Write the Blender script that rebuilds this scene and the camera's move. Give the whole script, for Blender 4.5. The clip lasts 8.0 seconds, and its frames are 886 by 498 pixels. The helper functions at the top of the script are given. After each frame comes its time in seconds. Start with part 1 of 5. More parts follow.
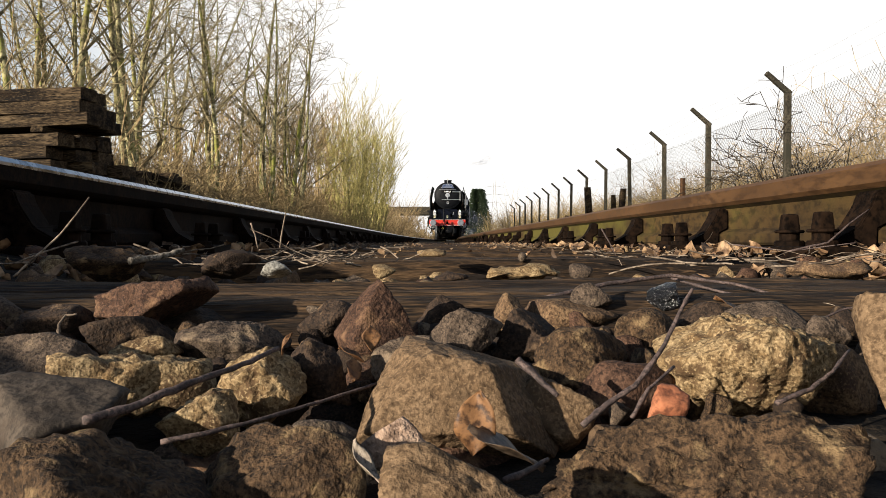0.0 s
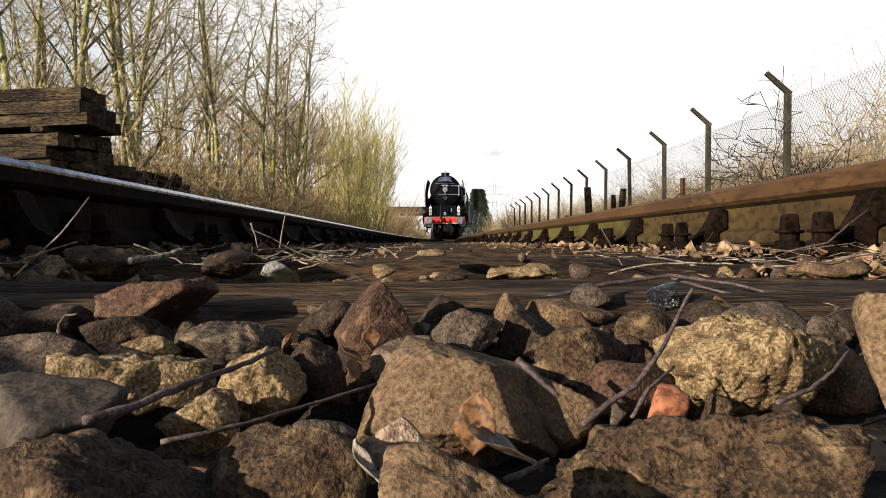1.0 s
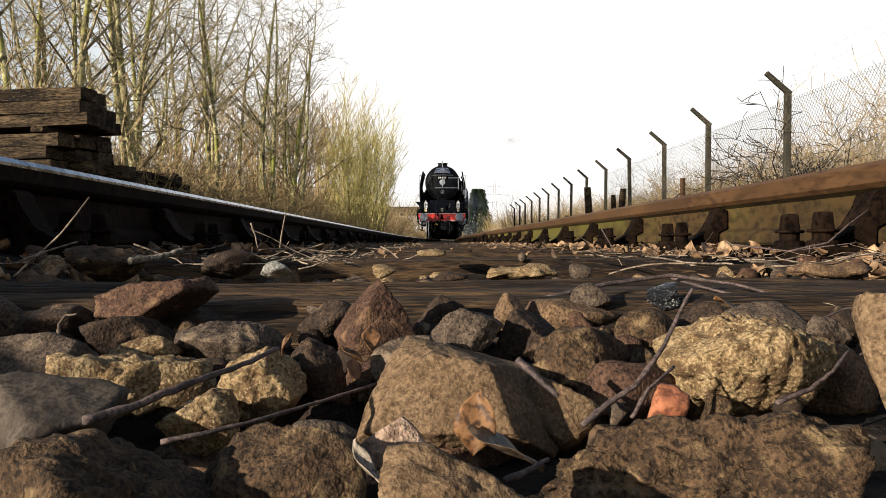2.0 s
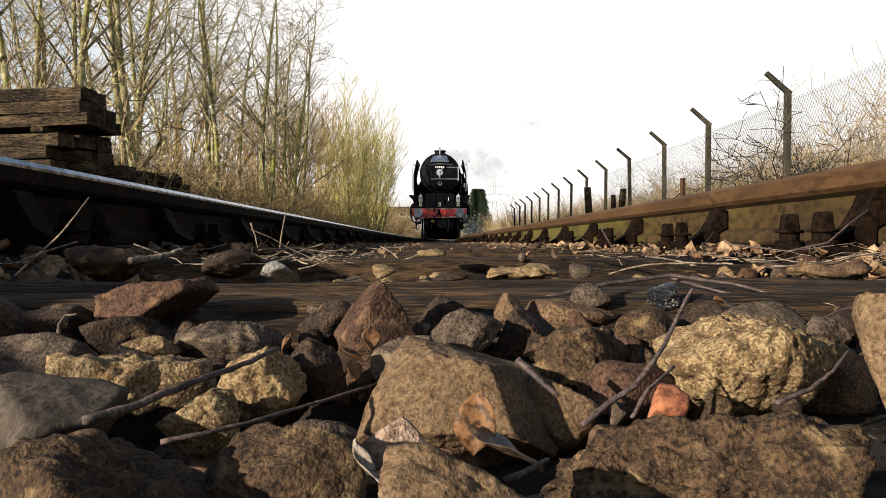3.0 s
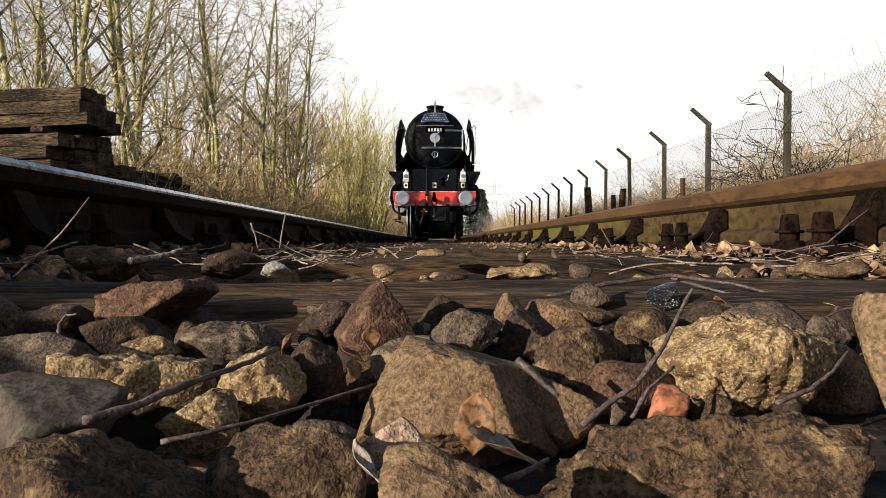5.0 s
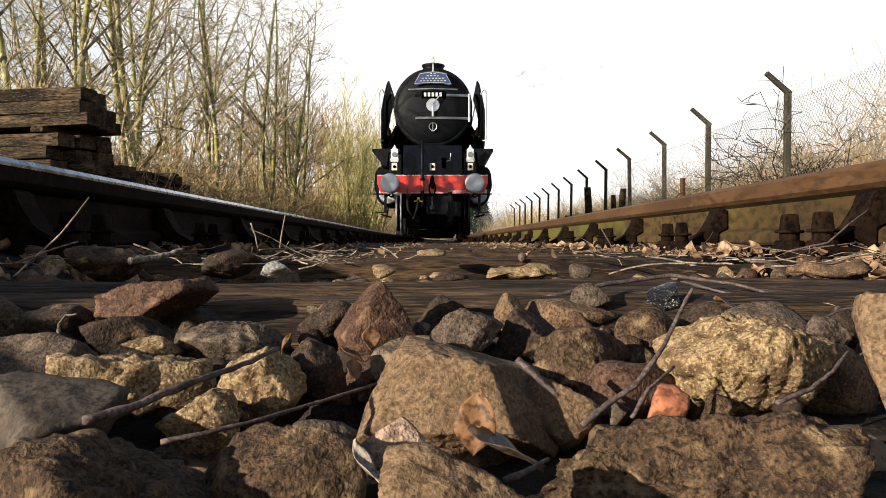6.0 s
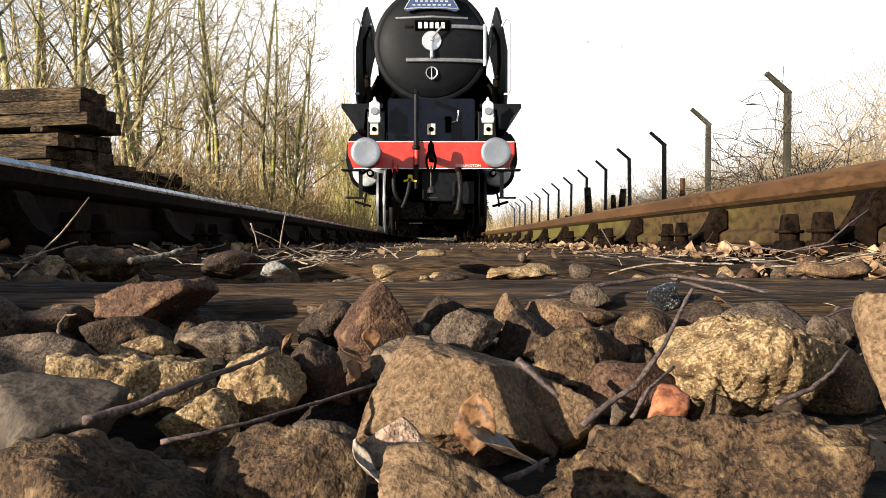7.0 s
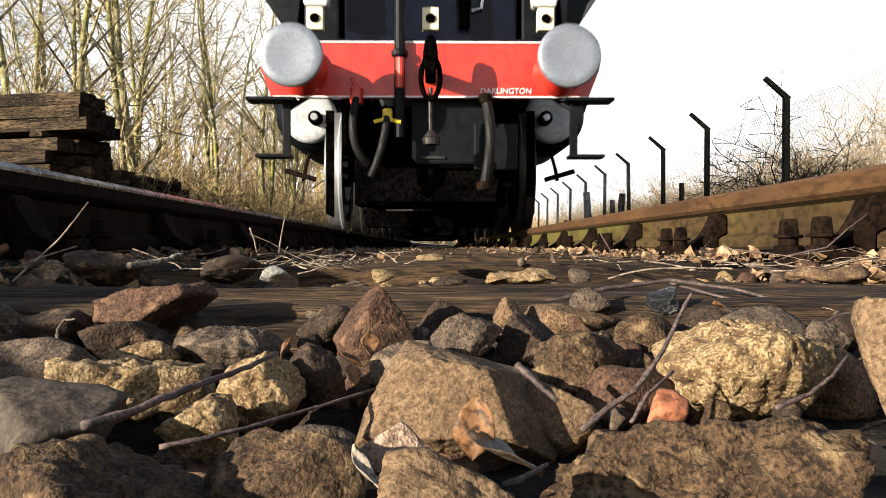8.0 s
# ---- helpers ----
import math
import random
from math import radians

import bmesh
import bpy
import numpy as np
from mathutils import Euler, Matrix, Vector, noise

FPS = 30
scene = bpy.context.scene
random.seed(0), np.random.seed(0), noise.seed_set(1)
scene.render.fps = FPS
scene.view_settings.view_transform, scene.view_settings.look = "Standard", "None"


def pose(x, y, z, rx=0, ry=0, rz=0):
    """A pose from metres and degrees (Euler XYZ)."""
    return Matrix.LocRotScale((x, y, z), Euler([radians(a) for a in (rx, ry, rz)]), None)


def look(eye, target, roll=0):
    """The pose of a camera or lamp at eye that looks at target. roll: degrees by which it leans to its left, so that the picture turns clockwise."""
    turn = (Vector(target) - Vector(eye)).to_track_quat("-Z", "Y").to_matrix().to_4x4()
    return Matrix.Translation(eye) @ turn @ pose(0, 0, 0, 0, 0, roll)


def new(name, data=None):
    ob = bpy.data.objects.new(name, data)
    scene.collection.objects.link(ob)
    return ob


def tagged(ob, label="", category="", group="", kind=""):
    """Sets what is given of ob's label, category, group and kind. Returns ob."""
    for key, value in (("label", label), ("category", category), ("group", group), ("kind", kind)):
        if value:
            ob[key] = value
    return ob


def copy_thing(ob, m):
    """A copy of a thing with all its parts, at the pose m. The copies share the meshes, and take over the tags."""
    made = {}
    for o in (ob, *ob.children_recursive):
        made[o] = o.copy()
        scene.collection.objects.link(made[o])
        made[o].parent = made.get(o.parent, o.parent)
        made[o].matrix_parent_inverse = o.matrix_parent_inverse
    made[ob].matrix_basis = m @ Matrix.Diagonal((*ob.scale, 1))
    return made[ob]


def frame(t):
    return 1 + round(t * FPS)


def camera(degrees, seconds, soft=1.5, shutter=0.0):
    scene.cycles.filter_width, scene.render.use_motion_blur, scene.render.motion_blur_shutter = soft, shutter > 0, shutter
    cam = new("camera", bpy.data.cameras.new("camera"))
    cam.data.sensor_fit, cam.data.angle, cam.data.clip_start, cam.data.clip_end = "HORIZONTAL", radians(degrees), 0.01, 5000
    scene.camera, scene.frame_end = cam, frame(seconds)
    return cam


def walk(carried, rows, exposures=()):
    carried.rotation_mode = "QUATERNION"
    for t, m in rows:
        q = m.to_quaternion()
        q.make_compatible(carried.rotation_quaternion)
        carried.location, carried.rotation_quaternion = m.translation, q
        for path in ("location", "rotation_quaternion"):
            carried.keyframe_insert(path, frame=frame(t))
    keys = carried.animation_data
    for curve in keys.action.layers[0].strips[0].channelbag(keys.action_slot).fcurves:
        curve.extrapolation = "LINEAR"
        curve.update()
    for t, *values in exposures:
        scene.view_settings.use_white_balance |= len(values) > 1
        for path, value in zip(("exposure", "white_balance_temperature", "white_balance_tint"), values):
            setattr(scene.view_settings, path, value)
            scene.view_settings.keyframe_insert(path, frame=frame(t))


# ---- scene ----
# The track runs along +y, sleeper tops at z = 0, rail tops at z = 0.165.
TOP = 0.165
cam = camera(57.0, 8.0, soft=0.8, shutter=0.3)
EYE = (-0.03, 0.0, 0.028)
TILT = (90 - 0.516, 0.0, -0.873)
walk(cam, [
    (0.0, pose(*EYE, *TILT)),
    (6.9, pose(*EYE, *TILT)),
    (7.5, pose(*EYE, TILT[0] + 0.165, 0, TILT[2] - 0.03)),
    (8.0, pose(*EYE, TILT[0] + 0.335, 0, TILT[2] - 0.06)),
], exposures=((0.0, 0.87), (4.6, 0.87), (6.0, 1.05), (6.6, 1.2), (7.0, 1.4), (8.0, 1.5)))

# ---- light ----
SUN_AZ, SUN_EL = radians(233), radians(15.0)
world = bpy.data.worlds.new("sky")
scene.world = world
world.use_nodes = True
wn, wl = world.node_tree.nodes, world.node_tree.links
sky = wn.new("ShaderNodeTexSky")
sky.sky_type = "NISHITA"
sky.sun_disc = False
sky.sun_elevation, sky.sun_rotation = SUN_EL, SUN_AZ
sky.air_density, sky.dust_density = 1.0, 0.6
clear = wn["Background"]
clear.inputs["Strength"].default_value = 0.07
wl.new(sky.outputs[0], clear.inputs["Color"])
# a bright veil of thin cloud, thick near the horizon and broken higher up
veil = wn.new("ShaderNodeBackground")
veil.inputs["Color"].default_value, veil.inputs["Strength"].default_value = (1.0, 0.99, 0.97, 1), 0.62
coords, split, clouds = wn.new("ShaderNodeTexCoord"), wn.new("ShaderNodeSeparateXYZ"), wn.new("ShaderNodeTexNoise")
clouds.inputs["Scale"].default_value, clouds.inputs["Detail"].default_value = 1.6, 5.0
wl.new(coords.outputs["Generated"], split.inputs[0])
wl.new(coords.outputs["Generated"], clouds.inputs["Vector"])
height = wn.new("ShaderNodeMapRange")
height.interpolation_type = "SMOOTHSTEP"
for key, value in (("From Min", 0.25), ("From Max", 0.45), ("To Min", 1.0), ("To Max", 0.0)):
    height.inputs[key].default_value = value
wl.new(split.outputs["Z"], height.inputs["Value"])
cover = wn.new("ShaderNodeMath")
cover.operation = "MULTIPLY_ADD"
cover.use_clamp = True
cover.inputs[1].default_value = 0.7
wl.new(clouds.outputs["Fac"], cover.inputs[0])
wl.new(height.outputs["Result"], cover.inputs[2])
thin = wn.new("ShaderNodeMath")
thin.operation = "MULTIPLY"
wl.new(cover.outputs[0], thin.inputs[0])
wl.new(height.outputs["Result"], thin.inputs[1])
# the veil thins out to open blue sky over the woods, west of the line
west = wn.new("ShaderNodeMapRange")
west.interpolation_type = "SMOOTHSTEP"
for key, value in (("From Min", -0.58), ("From Max", -0.16), ("To Min", 0.25), ("To Max", 1.0)):
    west.inputs[key].default_value = value
wl.new(split.outputs["X"], west.inputs["Value"])
drawn = wn.new("ShaderNodeMath")
drawn.operation = "MULTIPLY"
wl.new(thin.outputs[0], drawn.inputs[0])
wl.new(west.outputs["Result"], drawn.inputs[1])
both = wn.new("ShaderNodeMixShader")
wl.new(drawn.outputs[0], both.inputs[0])
wl.new(clear.outputs[0], both.inputs[1])
wl.new(veil.outputs[0], both.inputs[2])
wl.new(both.outputs[0], wn["World Output"].inputs["Surface"])
sun = new("sun", bpy.data.lights.new("sun", "SUN"))
sun.data.energy, sun.data.angle, sun.data.color = 5.0, radians(0.5), (1.0, 0.90, 0.75)
towards = Vector((math.sin(SUN_AZ) * math.cos(SUN_EL), math.cos(SUN_AZ) * math.cos(SUN_EL), math.sin(SUN_EL)))
sun.matrix_world = look(towards * 50, (0, 0, 0))


# ---- materials ----
def mat(name, dark, light, scale=8.0, rough=0.8, metal=0.0, bump=0.3, depth=0.01, fine=6.0, spots=None, amount=0.5, gloss=0.5, grime=0.45, island=False, stretch=(1, 1, 1), crystals=0.0):
    """Two-tone noise colour at two scales, optional third-colour patches, and bump in object space."""
    m = bpy.data.materials.new(name)
    m.use_nodes = True
    n, l = m.node_tree.nodes, m.node_tree.links
    b = n["Principled BSDF"]
    tc = n.new("ShaderNodeTexCoord")
    info = n.new("ShaderNodeObjectInfo")
    shift = n.new("ShaderNodeVectorMath")
    shift.operation = "MULTIPLY_ADD"
    l.new(n.new("ShaderNodeNewGeometry").outputs["Random Per Island"] if island else info.outputs["Random"], shift.inputs[0])
    shift.inputs[1].default_value = (13, 17, 11)
    along = n.new("ShaderNodeVectorMath")
    along.operation = "MULTIPLY"
    along.inputs[1].default_value = stretch
    l.new(tc.outputs["Object"], along.inputs[0])
    l.new(along.outputs[0], shift.inputs[2])

    def field(sc, detail=8.0, r=0.65):
        t = n.new("ShaderNodeTexNoise")
        t.inputs["Scale"].default_value, t.inputs["Detail"].default_value, t.inputs["Roughness"].default_value = sc, detail, r
        l.new(shift.outputs[0], t.inputs["Vector"])
        return t.outputs["Fac"]

    def ramp(src, lo, hi):
        t = n.new("ShaderNodeMapRange")
        t.interpolation_type = "SMOOTHSTEP"
        t.inputs["From Min"].default_value, t.inputs["From Max"].default_value = lo, hi
        l.new(src, t.inputs["Value"])
        return t.outputs["Result"]

    def mix(fac, a, c):
        t = n.new("ShaderNodeMix")
        t.data_type = "RGBA"
        l.new(fac, t.inputs["Factor"])
        for k, v in ((6, a), (7, c)):
            if isinstance(v, tuple):
                t.inputs[k].default_value = (*v, 1)
            else:
                l.new(v, t.inputs[k])
        return t.outputs[2]

    big, small = field(scale), field(scale * fine, 5.0, 0.6)
    col = mix(ramp(big, 0.32, 0.68), dark, light)
    half = tuple(grime * v for v in dark)
    col = mix(ramp(small, 0.62, 0.38), col, mix(ramp(small, 0.30, 0.75), half, col))
    if spots:
        col = mix(ramp(field(scale * 0.6, 6.0), 0.62 - 0.25 * amount, 0.72 - 0.2 * amount), col, spots)
    if crystals:
        tiny = field(crystals, 2.0, 0.5)
        soft = n.new("ShaderNodeMath")
        soft.operation = "MULTIPLY"
        soft.inputs[1].default_value = 0.55
        l.new(ramp(tiny, 0.54, 0.70), soft.inputs[0])
        col = mix(soft.outputs[0], col, tuple(min(0.9, 1.3 * v) for v in light))
        pits = n.new("ShaderNodeMath")
        pits.operation = "MULTIPLY"
        pits.inputs[1].default_value = 0.55
        l.new(ramp(field(crystals * 0.33, 4.0, 0.6), 0.44, 0.32), pits.inputs[0])
        col = mix(pits.outputs[0], col, half)
    l.new(col, b.inputs["Base Color"])
    r = n.new("ShaderNodeMapRange")
    l.new(small, r.inputs["Value"])
    r.inputs["To Min"].default_value, r.inputs["To Max"].default_value = max(0.02, rough - 0.12), min(1.0, rough + 0.12)
    l.new(r.outputs["Result"], b.inputs["Roughness"])
    b.inputs["Metallic"].default_value = metal
    b.inputs["Specular IOR Level"].default_value = gloss
    if bump:
        add = n.new("ShaderNodeMath")
        add.operation = "MULTIPLY_ADD"
        add.inputs[1].default_value = 0.5
        l.new(small, add.inputs[0])
        l.new(big, add.inputs[2])
        k = n.new("ShaderNodeBump")
        k.inputs["Strength"].default_value, k.inputs["Distance"].default_value = bump, depth
        if crystals:
            chip = n.new("ShaderNodeMath")
            chip.operation = "MULTIPLY_ADD"
            chip.inputs[1].default_value = 0.7
            l.new(tiny, chip.inputs[0])
            l.new(add.outputs[0], chip.inputs[2])
            l.new(chip.outputs[0], k.inputs["Height"])
        else:
            l.new(add.outputs[0], k.inputs["Height"])
        l.new(k.outputs["Normal"], b.inputs["Normal"])
    return m


STONE_YELLOW = mat("yellow_limestone", (0.165, 0.100, 0.0437), (0.38, 0.275, 0.1495), 150, 0.92, bump=0.5, depth=0.0025, fine=5, spots=(0.085, 0.050, 0.0242), amount=0.5, gloss=0.25, crystals=780)
STONE_BROWN = mat("brown_sandstone", (0.095, 0.054, 0.0287), (0.22, 0.138, 0.0747), 110, 0.9, bump=0.5, depth=0.003, fine=6, spots=(0.06, 0.036, 0.0230), amount=0.4, gloss=0.25, crystals=930)
STONE_GREY = mat("grey_brown_stone", (0.042, 0.029, 0.0207), (0.130, 0.092, 0.0644), 100, 0.85, bump=0.5, depth=0.003, fine=6, spots=(0.18, 0.13, 0.0839), amount=0.3, gloss=0.25, crystals=900)
# dark brown stone; the shade on stones deep in the bed is painted in too
STONE_DARK = mat("dark_brown_stone_with_shade", (0.017, 0.010, 0.0069), (0.060, 0.037, 0.0230), 110, 0.85, bump=0.5, depth=0.003, fine=6, spots=(0.13, 0.082, 0.0460), amount=0.22, gloss=0.25, crystals=780)
STONE_RED = mat("rust_stained_stone", (0.040, 0.019, 0.0115), (0.120, 0.064, 0.0391), 100, 0.85, bump=0.5, depth=0.003, fine=6, spots=(0.17, 0.095, 0.0517), amount=0.28, gloss=0.25, crystals=840)
BRICK = mat("brick_red", (0.28, 0.085, 0.035), (0.42, 0.16, 0.075), 60, 0.9, bump=0.5, depth=0.002)
SLATE = mat("smooth_grey_brown_stone", (0.046, 0.035, 0.0264), (0.092, 0.071, 0.0540), 60, 0.85, bump=0.4, depth=0.002, fine=8, spots=(0.06, 0.043, 0.0310), amount=0.4, gloss=0.25, grime=0.7)
THORN = mat("dark_thorn_bark", (0.018, 0.013, 0.009), (0.060, 0.043, 0.028), 20, 0.9, bump=0, gloss=0.15)
PALEBARK = mat("pale_rotten_bark", (0.10, 0.085, 0.068), (0.30, 0.26, 0.215), 60, 0.9, bump=0.6, depth=0.002, gloss=0.15)
COAL = mat("coal", (0.006, 0.006, 0.007), (0.022, 0.021, 0.022), 200, 0.25, bump=1.0, depth=0.004, gloss=0.8)
PALE = mat("pale_flint", (0.16, 0.15, 0.13), (0.46, 0.44, 0.39), 90, 0.7, bump=0.5, depth=0.002)
# brown stone with foreground shade in its dark tone, sunlit specks in its spots
STONE_UMBER = mat("umber_stone_with_shade", (0.026, 0.015, 0.0080), (0.105, 0.062, 0.0322), 130, 0.9, bump=0.55, depth=0.0035, fine=5, spots=(0.19, 0.125, 0.0633), amount=0.36, gloss=0.25, crystals=800)
STONE_TAN = mat("smooth_tan_stone", (0.110, 0.066, 0.0333), (0.200, 0.130, 0.0736), 70, 0.9, bump=0.45, depth=0.002, fine=8, spots=(0.075, 0.047, 0.0253), amount=0.35, gloss=0.25, crystals=900, grime=0.6)
# steel darkened to paint the shade on tyres and low rods
DARKSTEEL = mat("shaded_tyre_steel", (0.02, 0.018, 0.016), (0.05, 0.045, 0.04), 5, 0.5, metal=0.5, bump=0.1, depth=0.001)
STONES = [STONE_YELLOW, STONE_BROWN, STONE_GREY, STONE_DARK, STONE_RED]
SOIL = mat("trackbed_soil", (0.0126, 0.0084, 0.0060), (0.0396, 0.0288, 0.0186), 9, 0.95, bump=1.0, depth=0.02, fine=7, spots=(0.17, 0.13, 0.08), amount=0.2, gloss=0.15)
GRASS = mat("rough_grass", (0.07, 0.08, 0.03), (0.20, 0.17, 0.08), 3, 0.95, bump=1.0, depth=0.05, gloss=0.1)
WOOD = mat("weathered_sleeper_wood", (0.024, 0.014, 0.008), (0.105, 0.062, 0.031), 22, 0.85, bump=1.0, depth=0.008, fine=8, spots=(0.012, 0.008, 0.006), amount=0.5, gloss=0.2, stretch=(0.11, 1, 1), crystals=420)
OLDWOOD = mat("stacked_sleeper_wood", (0.014, 0.009, 0.006), (0.115, 0.080, 0.046), 11, 0.9, bump=0.9, depth=0.010, fine=8, spots=(0.008, 0.006, 0.005), amount=0.6, gloss=0.1, stretch=(0.16, 1, 1), crystals=160)
RUST = mat("rail_rust_and_algae", (0.0260, 0.0150, 0.0055), (0.0680, 0.0400, 0.0130), 2.2, 0.85, bump=0.5, depth=0.002, fine=22, spots=(0.078, 0.066, 0.014), amount=0.8, gloss=0.2, stretch=(1, 0.5, 1), grime=0.7)
RUSTHEAD = mat("rusty_rail_head", (0.050, 0.023, 0.008), (0.090, 0.044, 0.016), 6, 0.6, bump=0.35, depth=0.001, fine=12, gloss=0.35, grime=0.8, stretch=(1, 0.3, 1))
# rusty iron coloured near black, so the left rail's shade is in the colour
IRON = mat("rusty_iron_with_shade", (0.0050, 0.0031, 0.0022), (0.0170, 0.0094, 0.0055), 14, 0.85, bump=0.6, depth=0.003, gloss=0.05)
POLISH = mat("polished_rail_steel", (0.45, 0.47, 0.52), (0.62, 0.64, 0.68), 3, 0.28, metal=1.0, bump=0.05, depth=0.001)
BLACK = mat("gloss_black_paint", (0.002, 0.0025, 0.004), (0.005, 0.006, 0.008), 2, 0.5, bump=0.03, depth=0.002, gloss=0.12, grime=0.88)
BLUE = mat("dark_blue_black_paint", (0.0010, 0.0018, 0.0058), (0.0020, 0.0034, 0.0098), 2, 0.3, gloss=0.15, bump=0.03, depth=0.002, grime=0.88)
SMOKEBOX = mat("satin_black_smokebox", (0.002, 0.0025, 0.004), (0.005, 0.006, 0.008), 3, 0.6, bump=0.04, depth=0.002, gloss=0.14, grime=0.85)
# frame black, lowered further so the shade under the engine is in the colour
DEEP_BLACK = mat("frame_black_with_void_shade", (0.0008, 0.0008, 0.0008), (0.003, 0.0026, 0.0024), 6, 0.9, bump=0.2, depth=0.003, gloss=0.0)
RED = mat("red_buffer_beam_paint", (0.44, 0.022, 0.014), (0.53, 0.036, 0.021), 2, 0.35, bump=0.04, depth=0.002, grime=0.88)
WHITE = mat("white_paint", (0.70, 0.70, 0.68), (0.82, 0.82, 0.80), 6, 0.4, bump=0.05, depth=0.001, grime=0.88)
PALEGREY = mat("pale_grey_paint", (0.36, 0.37, 0.38), (0.46, 0.47, 0.48), 6, 0.45, bump=0.05, depth=0.001, grime=0.85)
CREAM = mat("cream_paint", (0.66, 0.60, 0.40), (0.75, 0.70, 0.50), 6, 0.5, bump=0.05, depth=0.001, grime=0.88)
STEEL = mat("burnished_steel", (0.50, 0.51, 0.53), (0.66, 0.67, 0.70), 6, 0.38, metal=0.85, bump=0.08, depth=0.001, grime=0.88)
BUFFER = mat("scuffed_buffer_steel", (0.20, 0.22, 0.25), (0.25, 0.27, 0.31), 7, 0.40, metal=0.55, bump=0.05, depth=0.001, fine=9, grime=0.92)
RUBBER = mat("rubber_hose", (0.003, 0.003, 0.003), (0.009, 0.008, 0.007), 12, 0.6, bump=0.2, depth=0.002, gloss=0.2)
YELLOW = mat("yellow_paint", (0.60, 0.42, 0.03), (0.75, 0.55, 0.05), 12, 0.5, bump=0.2, depth=0.002, grime=0.88)
PLAQUE = mat("blue_enamel", (0.022, 0.042, 0.11), (0.036, 0.066, 0.155), 6, 0.3, bump=0.03, depth=0.001, grime=0.88)
# concrete coloured darker than it is, to carry the shadow on the fence posts
CONCRETE = mat("concrete_with_shade", (0.030, 0.026, 0.019), (0.080, 0.068, 0.048), 6, 0.9, bump=0.5, depth=0.004, spots=(0.03, 0.028, 0.02), amount=0.5, gloss=0.2)
BARK = mat("mossy_bark", (0.17, 0.145, 0.07), (0.52, 0.47, 0.26), 3, 0.9, bump=0.6, depth=0.02, spots=(0.22, 0.225, 0.05), amount=0.55, gloss=0.15)
TWIG = mat("bare_twigs", (0.17, 0.135, 0.075), (0.46, 0.385, 0.225), 2, 0.9, bump=0, gloss=0.15)
WILLOW = mat("yellow_willow_stems", (0.33, 0.28, 0.09), (0.58, 0.50, 0.20), 2, 0.85, bump=0, gloss=0.2)
BRAMBLE = mat("dry_bramble_stems", (0.15, 0.10, 0.05), (0.44, 0.33, 0.18), 2, 0.9, bump=0, gloss=0.15)
TANSHRUB = mat("tan_shrub_stems", (0.26, 0.18, 0.085), (0.55, 0.41, 0.21), 2, 0.9, bump=0, gloss=0.15)
LEAF = mat("dead_leaf", (0.07, 0.030, 0.012), (0.25, 0.125, 0.052), 60, 0.6, bump=0.4, depth=0.001, gloss=0.3)
DARKLEAF = mat("dark_wet_leaf", (0.05, 0.032, 0.02), (0.13, 0.09, 0.06), 60, 0.45, bump=0.5, depth=0.001, gloss=0.4)
PALELEAF = mat("bleached_leaf", (0.20, 0.155, 0.115), (0.42, 0.345, 0.27), 120, 0.6, bump=0.5, depth=0.001, gloss=0.3)
LITTER = mat("leaf_litter", (0.15, 0.075, 0.035), (0.46, 0.31, 0.18), 12, 0.7, bump=0.3, depth=0.001, gloss=0.25, island=True, spots=(0.07, 0.045, 0.03), amount=0.5)
PINK = mat("pinkish_stone", (0.30, 0.19, 0.13), (0.42, 0.30, 0.22), 45, 0.85, bump=0.7, depth=0.002, gloss=0.25, crystals=900)
STICK = mat("fallen_twig_bark", (0.045, 0.029, 0.026), (0.155, 0.105, 0.090), 160, 0.75, bump=0.5, depth=0.001)
STRAW = mat("dry_grass_stem", (0.13, 0.095, 0.068), (0.32, 0.25, 0.185), 30, 0.8, bump=0, gloss=0.2)
CONIFER = mat("conifer_needles", (0.018, 0.03, 0.014), (0.045, 0.065, 0.03), 2, 0.9, bump=0, gloss=0.15)
WIRE = mat("galvanised_wire", (0.20, 0.19, 0.17), (0.34, 0.32, 0.28), 5, 0.6, metal=0.4, bump=0)


